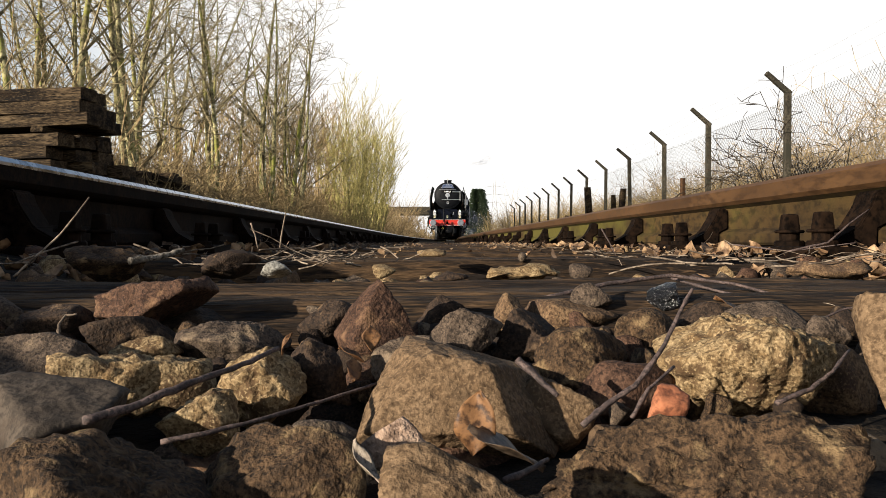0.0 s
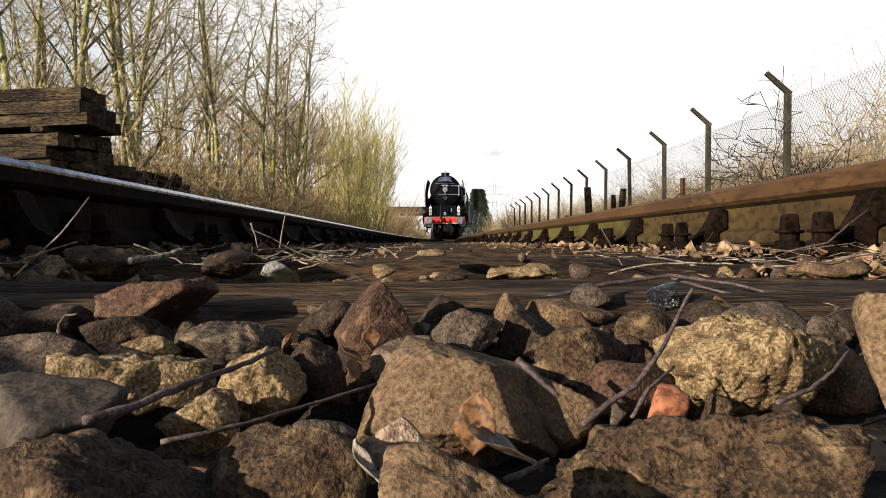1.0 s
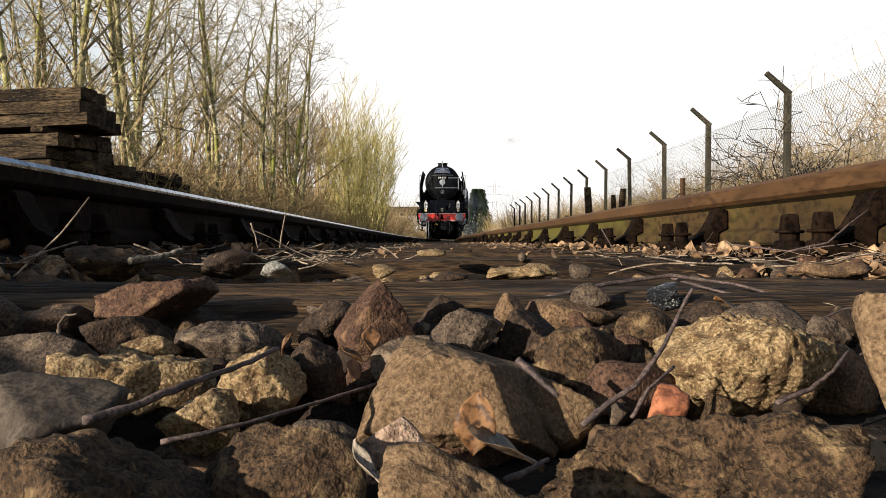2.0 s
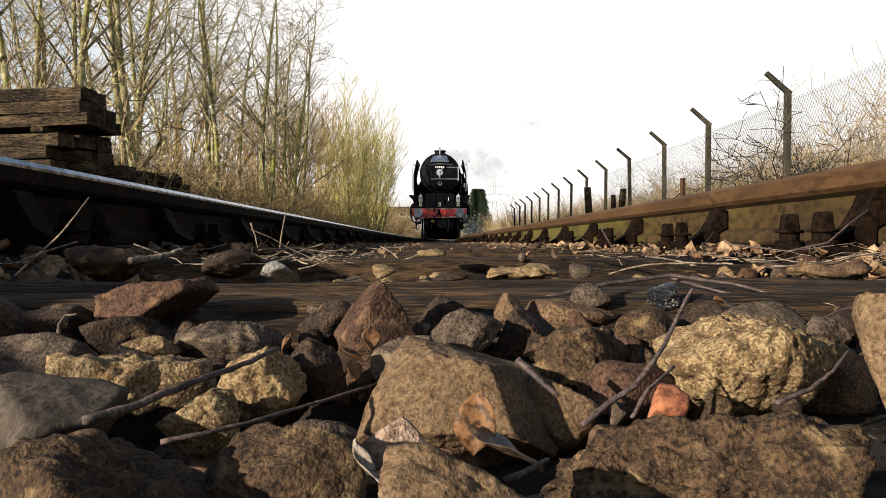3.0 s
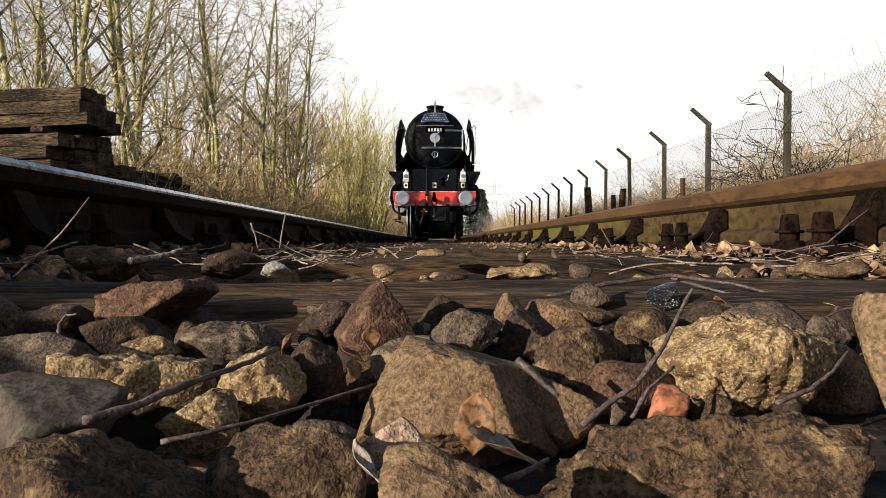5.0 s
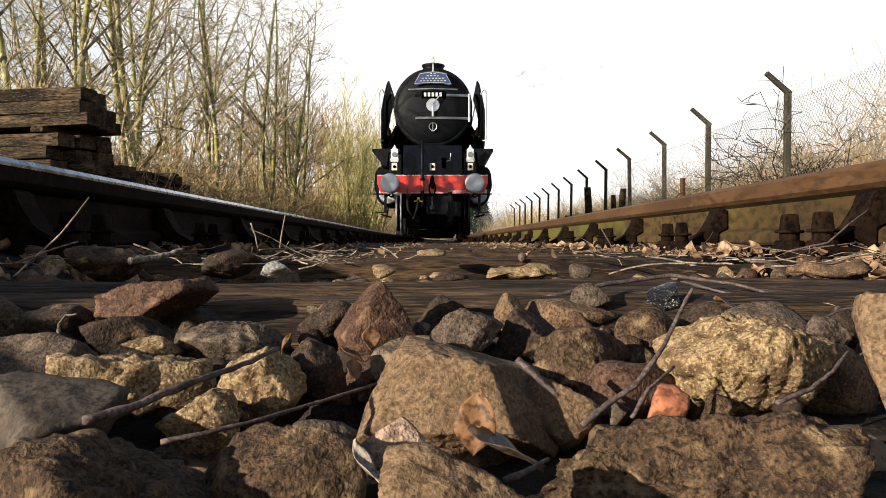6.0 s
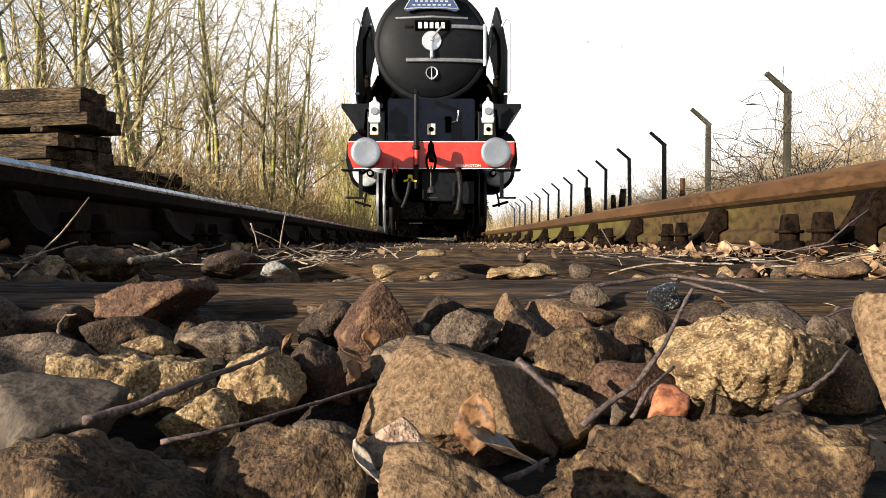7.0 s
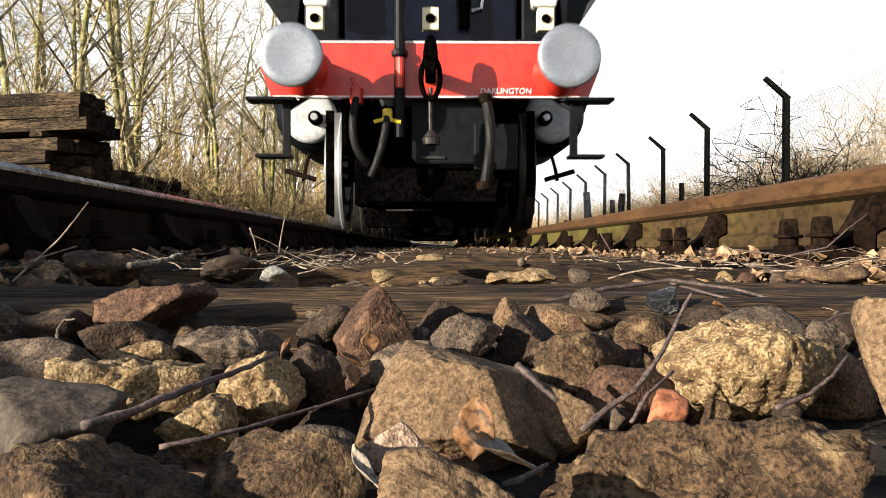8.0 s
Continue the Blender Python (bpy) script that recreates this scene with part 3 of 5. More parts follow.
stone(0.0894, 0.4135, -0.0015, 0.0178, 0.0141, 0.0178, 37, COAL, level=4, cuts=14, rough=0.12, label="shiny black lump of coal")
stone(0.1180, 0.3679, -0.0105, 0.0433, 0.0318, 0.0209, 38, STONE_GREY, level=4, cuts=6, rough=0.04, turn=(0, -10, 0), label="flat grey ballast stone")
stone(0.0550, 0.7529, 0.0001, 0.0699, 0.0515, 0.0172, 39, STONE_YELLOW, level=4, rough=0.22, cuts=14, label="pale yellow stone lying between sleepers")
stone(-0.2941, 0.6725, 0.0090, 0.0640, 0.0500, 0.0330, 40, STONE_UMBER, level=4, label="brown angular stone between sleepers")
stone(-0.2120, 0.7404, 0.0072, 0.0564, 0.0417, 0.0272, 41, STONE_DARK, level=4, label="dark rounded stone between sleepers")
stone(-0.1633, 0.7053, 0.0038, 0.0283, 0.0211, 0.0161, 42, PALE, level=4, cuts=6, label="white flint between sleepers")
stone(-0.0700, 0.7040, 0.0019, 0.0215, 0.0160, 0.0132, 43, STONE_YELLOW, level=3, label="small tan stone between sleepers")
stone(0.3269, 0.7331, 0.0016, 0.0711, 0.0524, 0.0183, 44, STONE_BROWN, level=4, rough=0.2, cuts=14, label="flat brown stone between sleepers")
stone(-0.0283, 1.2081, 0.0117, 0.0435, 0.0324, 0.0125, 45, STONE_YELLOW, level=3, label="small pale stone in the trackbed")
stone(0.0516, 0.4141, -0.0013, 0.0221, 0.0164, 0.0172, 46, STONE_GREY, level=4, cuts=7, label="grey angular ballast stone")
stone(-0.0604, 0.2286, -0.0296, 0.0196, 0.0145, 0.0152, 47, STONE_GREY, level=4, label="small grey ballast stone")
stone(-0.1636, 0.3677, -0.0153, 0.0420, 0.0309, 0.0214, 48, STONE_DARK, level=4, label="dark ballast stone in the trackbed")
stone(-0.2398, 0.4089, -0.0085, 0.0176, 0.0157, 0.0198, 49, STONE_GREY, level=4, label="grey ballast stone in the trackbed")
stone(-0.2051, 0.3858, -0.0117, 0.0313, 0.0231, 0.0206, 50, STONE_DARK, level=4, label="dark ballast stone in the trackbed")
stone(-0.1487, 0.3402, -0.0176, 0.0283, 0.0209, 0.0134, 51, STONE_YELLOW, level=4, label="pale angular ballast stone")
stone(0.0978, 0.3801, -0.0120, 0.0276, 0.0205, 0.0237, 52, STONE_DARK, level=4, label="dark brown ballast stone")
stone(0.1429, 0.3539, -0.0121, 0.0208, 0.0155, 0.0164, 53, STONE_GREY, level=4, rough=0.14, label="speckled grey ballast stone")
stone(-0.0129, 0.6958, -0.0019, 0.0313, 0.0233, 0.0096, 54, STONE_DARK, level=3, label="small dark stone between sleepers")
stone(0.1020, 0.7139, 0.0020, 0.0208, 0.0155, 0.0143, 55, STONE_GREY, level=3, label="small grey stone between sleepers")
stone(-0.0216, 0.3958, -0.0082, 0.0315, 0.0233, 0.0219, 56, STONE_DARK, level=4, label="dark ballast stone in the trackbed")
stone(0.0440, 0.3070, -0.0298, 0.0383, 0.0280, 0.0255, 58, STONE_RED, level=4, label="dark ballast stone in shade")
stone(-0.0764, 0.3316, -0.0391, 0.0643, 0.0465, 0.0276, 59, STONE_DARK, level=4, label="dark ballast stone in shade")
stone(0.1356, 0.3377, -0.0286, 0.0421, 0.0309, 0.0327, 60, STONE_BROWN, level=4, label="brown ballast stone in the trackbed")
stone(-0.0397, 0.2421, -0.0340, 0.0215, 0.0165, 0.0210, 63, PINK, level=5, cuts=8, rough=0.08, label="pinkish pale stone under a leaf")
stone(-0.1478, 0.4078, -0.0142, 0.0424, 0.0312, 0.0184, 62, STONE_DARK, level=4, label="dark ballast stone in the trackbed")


def ballast_shape(seed, level=2):
    return rock_mesh((0.032, 0.028, 0.024), seed, level, 8, 0.12)


def build_ballast():
    """Loose ballast: single stones near the lens, the rest as one mass."""
    shapes = []
    for i in range(14):
        me = bpy.data.meshes.new("ballast_stone")
        b = ballast_shape(500 + i, 3)
        b.to_mesh(me)
        b.free()
        # mostly dark colours here, to paint the shade in the gaps between stones
        me.materials.append((STONE_DARK, STONE_UMBER, STONE_RED, STONE_GREY, STONE_DARK)[i % 5])
        me.polygons.foreach_set("use_smooth", [True] * len(me.polygons))
        shapes.append(me)
    rnd = random.Random(77)
    for i in range(110):
        y = rnd.uniform(0.23, 0.42)
        x = rnd.uniform(-0.62, 0.62) * min(1, y + 0.25)
        s = rnd.uniform(0.02, 0.045)
        ob = new("ballast_stone", shapes[rnd.randrange(14)])
        ob.matrix_basis = pose(x, y, -0.052 + 0.012 * (y / 0.4) + rnd.uniform(-0.014, -0.006), rnd.uniform(0, 360), rnd.uniform(0, 360), rnd.uniform(0, 360)) @ Matrix.Diagonal((s / 0.032, s / 0.032, s / 0.032, 1))
        tagged(ob, "small dark ballast stone in the trackbed", "stone", "ballast stones")
    for i in range(130):
        y = rnd.uniform(0.29, 0.42)
        x = rnd.uniform(-0.34, 0.34) * y / 0.42
        s = rnd.uniform(0.010, 0.021)
        ob = new("ballast_stone", shapes[rnd.randrange(14)])
        ob.matrix_basis = pose(x, y, -0.033 + 0.17 * (y - 0.29), rnd.uniform(0, 360), rnd.uniform(0, 360), rnd.uniform(0, 360)) @ Matrix.Diagonal((s / 0.032, s / 0.032, s / 0.032, 1))
        tagged(ob, "small broken chip of ballast between larger stones", "stone", "ballast stones")
    arrays = []
    for level in (2, 1):
        for i in range(14):
            b = ballast_shape(500 + i, level)
            arrays.append((np.array([v.co[:] for v in b.verts]), [tuple(v.index for v in f.verts) for f in b.faces]))
            b.free()
    groups = [([], []) for _ in STONES]
    for i in range(4200):
        if i < 1500:
            y = 0.66 + 11 * rnd.random() ** 1.6
            x = rnd.uniform(-0.66, 0.66)
            low = any(abs(y - sy) < 0.13 for sy in SLEEPERS)
            if low and rnd.random() < 0.92:
                continue
        else:
            y = rnd.uniform(-5.5, 14)
            x = rnd.choice((-1, 1)) * rnd.uniform(0.85, 1.95)
            if i > 3500:
                x, y = rnd.uniform(-0.66, 0.66), rnd.uniform(-5.5, -0.2)
            low = any(abs(y - sy) < 0.13 and abs(x) < 1.3 for sy in SLEEPERS)
        k = rnd.randrange(14) + (0 if 0.5 < y < 3.5 and abs(x) < 0.7 else 14)
        s = rnd.uniform(0.015, 0.045) * (0.5 if low else 1)
        m = np.array(Euler((rnd.uniform(0, 6), rnd.uniform(0, 6), rnd.uniform(0, 6))).to_matrix())
        z = 0.004 if low else ground_height(x + bow(y), y) + s * 0.25
        v = (arrays[k][0] * s / 0.032) @ m.T + np.array([x + bow(y), y, z])
        vs, fs = groups[k % 14 % 5]
        o = len(vs)
        vs.extend(map(tuple, v))
        fs.extend(tuple(q + o for q in f) for f in arrays[k][1])
    for (vs, fs), m in zip(groups, STONES):
        tagged(raw("ballast", vs, fs, m, smooth=True), "loose broken ballast along the track", "ballast", kind="stuff")


build_ballast()


def twig(name, material, points, radius, label):
    """A rod through the points with small bends, a taper and a few buds."""
    rnd = random.Random(label + str(radius))
    pts = []
    for a, b in zip(points, points[1:]):
        a, b = Vector(a), Vector(b)
        for k in range(5):
            pts.append(a.lerp(b, k / 5) + Vector((rnd.gauss(0, 1), rnd.gauss(0, 1), rnd.gauss(0, 1))) * radius * 0.10)
    pts.append(Vector(points[-1]))
    n = len(pts)
    rad = [radius * (1.1 - 0.5 * i / n) * (1.25 if i % 9 == 3 else 1.0) * rnd.uniform(0.9, 1.1) for i in range(n)]
    ob = part(name, tube(pts, rad, 7), material, smooth=True)
    return tagged(ob, label, "twig", "fallen twigs")


def leaf_grid(size, rnd, nu=5, nv=9, most=1.6):
    """An oval leaf with a point, folded along its rib and curled."""
    fold, curl, wave = rnd.uniform(0.1, 0.44 * most), rnd.uniform(-0.7 * most, most), rnd.uniform(0, 6)
    v = []
    for j in range(nv):
        t = j / (nv - 1)
        half = 0.34 * math.sin(math.pi * min(1, t * 0.96 + 0.02)) ** 1.15 * (1 + 0.12 * math.sin(9 * t + wave)) + 0.006
        for i in range(nu):
            a = 2 * i / (nu - 1) - 1
            x = a * half
            z = fold * abs(x) * 0.9 + 0.05 * math.sin(7 * t + wave + 2 * a)
            ang = curl * (t - 0.5)
            v.append((x * size, (t - 0.5) * math.cos(ang) * size - z * math.sin(ang) * size, z * size + (t - 0.5) * math.sin(ang) * size))
    f = [(j * nu + i, j * nu + i + 1, (j + 1) * nu + i + 1, (j + 1) * nu + i) for j in range(nv - 1) for i in range(nu - 1)]
    return v, f


def leaf(x, y, z, size, turn, material, label):
    v, f = leaf_grid(size, random.Random(label), 9, 15, 0.6)
    ob = raw("dead_leaf", v, f, material, smooth=True)
    ob.matrix_basis = pose(x, y, z, *turn)
    thick = ob.modifiers.new("thick", "SOLIDIFY")
    thick.thickness = 0.00015
    return tagged(ob, label, "leaf", "fallen leaves")


# ---- twigs and leaves near the lens ----
twig("fallen_twig", STICK, [(-0.1187, 0.2092, -0.0179), (-0.1104, 0.2181, -0.0164), (-0.0993, 0.2314, -0.0124), (-0.0883, 0.2537, -0.0101), (-0.0810, 0.2730, -0.0076)], 0.0012, "dark fallen twig lying across the stones")
twig("fallen_twig", STICK, [(-0.1076, 0.2350, -0.0296), (-0.0968, 0.2400, -0.0285), (-0.0840, 0.2500, -0.0269), (-0.0659, 0.2700, -0.0247), (-0.0491, 0.2850, -0.0217)], 0.00082, "thin fallen twig lying across the stones")
twig("fallen_twig", STICK, [(0.0115, 0.2220, -0.0223), (0.0188, 0.2250, -0.0172), (0.0273, 0.2280, -0.0126), (0.0383, 0.2360, -0.0017), (0.0457, 0.2430, 0.0092), (0.0494, 0.2460, 0.0137)], 0.00085, "knobbly reddish twig standing up between stones")
twig("fallen_twig", STICK, [(0.0319, 0.4400, -0.0025), (0.0713, 0.4600, 0.0044), (0.1093, 0.4700, 0.0085), (0.1414, 0.4600, 0.0041), (0.1688, 0.4500, -0.0038), (0.1918, 0.4400, -0.0098)], 0.0012, "long grey stick lying on a sleeper")
twig("fallen_twig", STICK, [(0.1123, 0.4800, 0.0064), (0.1318, 0.4600, 0.0003), (0.1532, 0.4500, -0.0044), (0.1949, 0.4400, -0.0070)], 0.0009, "long grey stick lying on a sleeper")
twig("dry_stem", STRAW, [(-0.3342, 0.6000, 0.0022), (-0.3217, 0.6000, 0.0139), (-0.3046, 0.6100, 0.0335), (-0.2928, 0.6100, 0.0483), (-0.2876, 0.6200, 0.0615)], 0.00082, "upright dry stem beside the rail")
twig("fallen_twig", STICK, [(-0.0012, 0.2720, -0.0114), (0.0049, 0.2680, -0.0165), (0.0113, 0.2640, -0.0221)], 0.00127, "short broken stick between stones")
twig("fallen_twig", STICK, [(0.0724, 0.2400, -0.0199), (0.0850, 0.2450, -0.0168), (0.0943, 0.2500, -0.0122), (0.1047, 0.2600, -0.0069)], 0.00075, "thin purple-brown twig between stones")
twig("dry_stem", STRAW, [(-0.2050, 0.9500, 0.0201), (-0.2024, 0.9500, 0.0398), (-0.1978, 0.9500, 0.0622)], 0.00097, "upright dry stem beside the rail")
twig("dry_stem", STRAW, [(-0.2276, 0.9000, 0.0486), (-0.2232, 0.9000, 0.0361), (-0.2195, 0.9000, 0.0205)], 0.00097, "upright dry stem beside the rail")
twig("dry_stem", STRAW, [(-0.2078, 0.8500, 0.0192), (-0.1746, 0.9000, 0.0205), (-0.1310, 0.9000, 0.0143), (-0.0971, 0.9500, 0.0096)], 0.00097, "dry stem lying between sleepers")
twig("fallen_twig", STICK, [(0.0345, 0.2600, -0.0285), (0.0412, 0.2650, -0.0201), (0.0525, 0.2750, -0.0143)], 0.00075, "thin dark twig between stones")
twig("bark_strip", PALEBARK, [(-0.2649, 0.6400, 0.0129), (-0.2537, 0.6500, 0.0145), (-0.2412, 0.6600, 0.0170), (-0.2314, 0.6700, 0.0215)], 0.003, "pale rotten strip of bark")
twig("dry_stem", STRAW, [(-0.1795, 0.3300, -0.0109), (-0.1817, 0.3350, -0.0061), (-0.1812, 0.3400, -0.0026), (-0.1765, 0.3400, -0.0021)], 0.00068, "curled dry stem among the stones")
twig("fallen_twig", STICK, [(-0.0130, 0.1850, -0.0263), (-0.0079, 0.1900, -0.0259), (-0.0012, 0.2000, -0.0256)], 0.00082, "short pale stick between stones")
twig("fallen_twig", STICK, [(0.1241, 0.3600, -0.0111), (0.1437, 0.3700, -0.0097), (0.1642, 0.3800, -0.0036), (0.1800, 0.3800, -0.0015)], 0.0006, "thin red twig over the stones")
twig("fallen_twig", STICK, [(0.2848, 1.5000, 0.0519), (0.3003, 1.5000, 0.0259), (0.3128, 1.5000, -0.0000)], 0.00135, "thin twig leaning on the ballast")
twig("fallen_twig", STICK, [(0.5002, 1.2000, 0.0139), (0.5584, 1.2000, 0.0263), (0.6020, 1.2200, 0.0559), (0.6478, 1.2500, 0.0782)], 0.00165, "twig leaning on the rail")
twig("fallen_twig", STICK, [(0.4453, 1.3000, 0.0244), (0.5223, 1.2500, 0.0133), (0.5999, 1.2000, 0.0263)], 0.0012, "twig lying beside the rail")
leaf(-0.0171, 0.2320, -0.0237, 0.0185, (82, 6, -12), LEAF, "curled brown dead leaf against a stone")
leaf(-0.0093, 0.2250, -0.0292, 0.0240, (25, 10, 75), DARKLEAF, "dark wet dead leaf lying flat")
leaf(-0.0454, 0.1950, -0.0262, 0.0150, (40, 0, 50), PALELEAF, "pale dry leaf between stones").scale = (0.42, 1, 1)
leaf(-0.0540, 0.3300, -0.0109, 0.0110, (80, 0, 20), LEAF, "tan dead leaf standing upright")
leaf(-0.0613, 0.3300, -0.0177, 0.0140, (30, 10, 80), LEAF, "brown dead leaf between stones")
leaf(-0.0790, 0.2760, -0.0062, 0.0085, (60, 0, -50), LEAF, "small ochre dry leaf at a twig").scale = (0.4, 1, 1)
leaf(-0.0575, 0.2900, -0.0176, 0.0100, (50, 20, 30), LEAF, "orange dead leaf between stones")
leaf(0.1788, 0.4200, -0.0075, 0.0280, (15, 5, 80), PALELEAF, "pale dead leaf on a sleeper")
leaf(0.1190, 0.4000, -0.0044, 0.0200, (30, 5, 70), LEAF, "orange dead leaf on ballast")


def build_litter():
    """Dead leaves and broken stems lying along both rails."""
    rnd = random.Random(5)
    lv, lf, sv, sf = [], [], [], []
    for i in range(3000):
        zone = rnd.random()
        y = 0.75 + 11 * rnd.random() ** 1.7
        if zone < 0.55:
            x = rnd.uniform(0.36, 0.715)
        elif zone < 0.74:
            x = -rnd.uniform(0.30, 0.715)
        elif zone < 0.90:
            x = rnd.uniform(-0.4, 0.4)
        else:
            x = rnd.choice((-1, 1)) * rnd.uniform(0.85, 1.8)
        size = (rnd.uniform(0.018, 0.045) if rnd.random() < 0.6 else rnd.uniform(0.008, 0.018)) if abs(x) > 0.3 else rnd.uniform(0.006, 0.022)
        v, f = leaf_grid(size, rnd, 4, 6)
        m = np.array(Euler((rnd.gauss(0, 0.6), rnd.gauss(0, 0.6), rnd.uniform(0, 6.3))).to_matrix())
        on = any(abs(y - q) < 0.14 for q in SLEEPERS)
        z = max(ground_height(x + bow(y), y), 0.0 if on else -1) + size * 0.15 + rnd.uniform(0, 0.008)
        o = len(lv)
        lv.extend(map(tuple, np.array(v) @ m.T + np.array([x + bow(y), y, z])))
        lf.extend(tuple(q + o for q in k) for k in f)
    for i in range(520):
        y = 0.72 + 9 * rnd.random() ** 1.8
        x = rnd.choice((rnd.uniform(-0.70, -0.1), rnd.uniform(0.2, 0.7)))
        heap = i >= 460  # a small heap of broken stems beside the polished rail
        if heap:
            x, y = rnd.gauss(-0.17, 0.05), rnd.gauss(0.95, 0.05)
        a, r, ln = rnd.uniform(0, 6.3), rnd.uniform(0.0004, 0.0011), rnd.uniform(0.02, 0.05) if heap else rnd.uniform(0.02, 0.09)
        p = Vector((x + bow(y), y, max(0, ground_height(x, y)) + 0.008))
        d = Vector((math.cos(a), math.sin(a), rnd.uniform(-0.02, 0.3) if rnd.random() < 0.35 else (rnd.uniform(0, 0.35) if heap else 0))).normalized()
        pts = []
        for k in range(5):
            pts.append(p.copy())
            p = p + d * ln / 4
            d = (d + Vector((rnd.gauss(0, 0.32), rnd.gauss(0, 0.32), rnd.gauss(0, 0.14)))).normalized()
        o = len(sv)
        for k, q in enumerate(pts):
            for c in range(4):
                u = 1.571 * c
                sv.append((q.x + r * math.cos(u) * math.sin(a), q.y - r * math.cos(u) * math.cos(a), q.z + r * math.sin(u)))
        sf.extend((o + k * 4 + c, o + k * 4 + (c + 1) % 4, o + k * 4 + 4 + (c + 1) % 4, o + k * 4 + 4 + c) for k in range(4) for c in range(4))
    tagged(raw("leaf_litter", lv, lf, LITTER, smooth=True), "brown dead leaves drifted along the rails", "leaf litter", kind="stuff")
    tagged(raw("dry_stems", sv, sf, STRAW, smooth=True), "broken dry stems scattered over the trackbed", "dry stems", kind="stuff")


build_litter()


# ---- fence ----
def build_fence():
    post = thing("fence_post", "weathered concrete fence post with cranked top", "fence post", group="fence posts along the line")
    part("shaft", box(0.076, 0.08, 2.22, (0, 0, 0.86), 0.008), CONCRETE, post)
    part("cranked_arm", box(0.066, 0.07, 0.42, (-0.125, 0, 2.07), 0.008, Matrix.Rotation(radians(-49), 4, "Y"), taper=(0.85, 0.9)), CONCRETE, post)
    for i in range(-2, 14):
        y = 10.5 + 2.85 * i
        m = pose(4.58 + 0.008 * (y - 10.5) - (0.08 if i == 1 else 0), y - (0.35 if i == -1 else 0), 0, 0, random.uniform(-1, 1), 0)
        if i == -2:
            post.matrix_basis = m
        else:
            copy_thing(post, m)


build_fence()


def build_chain_link():
    """Chain-link mesh between the posts, line wires, and three strands along the cranked arms."""
    fence = thing("chain_link_fence", "sagging galvanised chain-link fence on the concrete posts", "fence")
    x_at = lambda y: 4.64 + 0.008 * (y - 10.5)
    rnd = random.Random(3)

    def strand(name, dx, z, r, y0=4.8, y1=41.85):
        pts = []
        for i in range(53):
            y = y0 + (y1 - y0) * i / 52
            sag = 0.03 * math.sin(math.pi * ((y - 4.8) / 2.85 % 1))
            pts.append((x_at(y) + dx, y, z - sag + rnd.gauss(0, 0.004)))
        part(name, tube(pts, r, 4), WIRE, fence)

    for z in (0.25, 1.05, 1.86):
        strand("line_wire", 0, z, 0.0022)
    for dx, z in ((-0.06, 2.02), (-0.16, 2.11), (-0.26, 2.20)):
        strand("barbed_wire", dx, z, 0.0011)
    for bay in range(6):
        v, f = [], []
        y0 = 4.8 + 2.85 * bay
        h, step = 1.7, 0.075 if bay < 4 else 0.11
        for lean in (-1, 1):
            for i in range(int((2.85 + h) / step)):
                a = y0 + i * step - (h if lean > 0 else 0)
                t0, t1 = 0.0, 1.0
                b = a + lean * h
                lo, hi = y0, y0 + 2.85
                ts = sorted(((lo - a) / (b - a), (hi - a) / (b - a)))
                t0, t1 = max(0, ts[0]), min(1, ts[1])
                if t1 - t0 < 0.02:
                    continue
                o = len(v)
                n = 6
                for k in range(n + 1):
                    t = t0 + (t1 - t0) * k / n
                    y, z = a + (b - a) * t, 0.18 + h * t
                    x = x_at(y) + 0.03 * noise.noise((y * 0.8, z * 1.3, 1)) + 0.003 * lean
                    r = 0.0019 if bay < 3 else 0.0011
                    v.extend(((x + r, y, z), (x - r, y - r, z), (x - r, y + r, z)))
                for k in range(n):
                    f.extend((o + 3 * k + c, o + 3 * k + (c + 1) % 3, o + 3 * k + 3 + (c + 1) % 3, o + 3 * k + 3 + c) for c in range(3))
        raw("mesh_panel", v, f, WIRE, fence)


build_chain_link()


def build_stakes():
    for x, y, h, r, lean, seed in ((4.63, 23.4, 1.60, 0.11, -9, 1), (4.62, 23.9, 1.45, 0.08, 5, 2), (4.62, 20.0, 1.33, 0.09, -6, 3), (4.66, 20.3, 1.2, 0.07, 7, 4), (4.7, 29.5, 1.0, 0.1, -14, 5)):
        pts = [(0.02 * math.sin(k + seed), 0, -0.3 + (h + 0.3) * k / 6) for k in range(7)]
        ob = part("timber_stake", tube(pts, [r, r, r * 0.95, r * 0.98, r * 0.9, r * 0.95, r * 0.85], 9), OLDWOOD)
        ob.matrix_basis = pose(x, y, 0, 0, lean, seed * 40)
        tagged(ob, "leaning split timber stake beside the fence", "stake", "timber stakes by the fence")
    ob = part("metal_post", box(0.07, 0.07, 1.3, (0, 0, 0.52), 0.006), RUSTHEAD)
    ob.matrix_basis = pose(4.5, 14.6, 0, 0, 0, 20)
    tagged(ob, "short rusty metal post beside the fence", "post")


build_stakes()


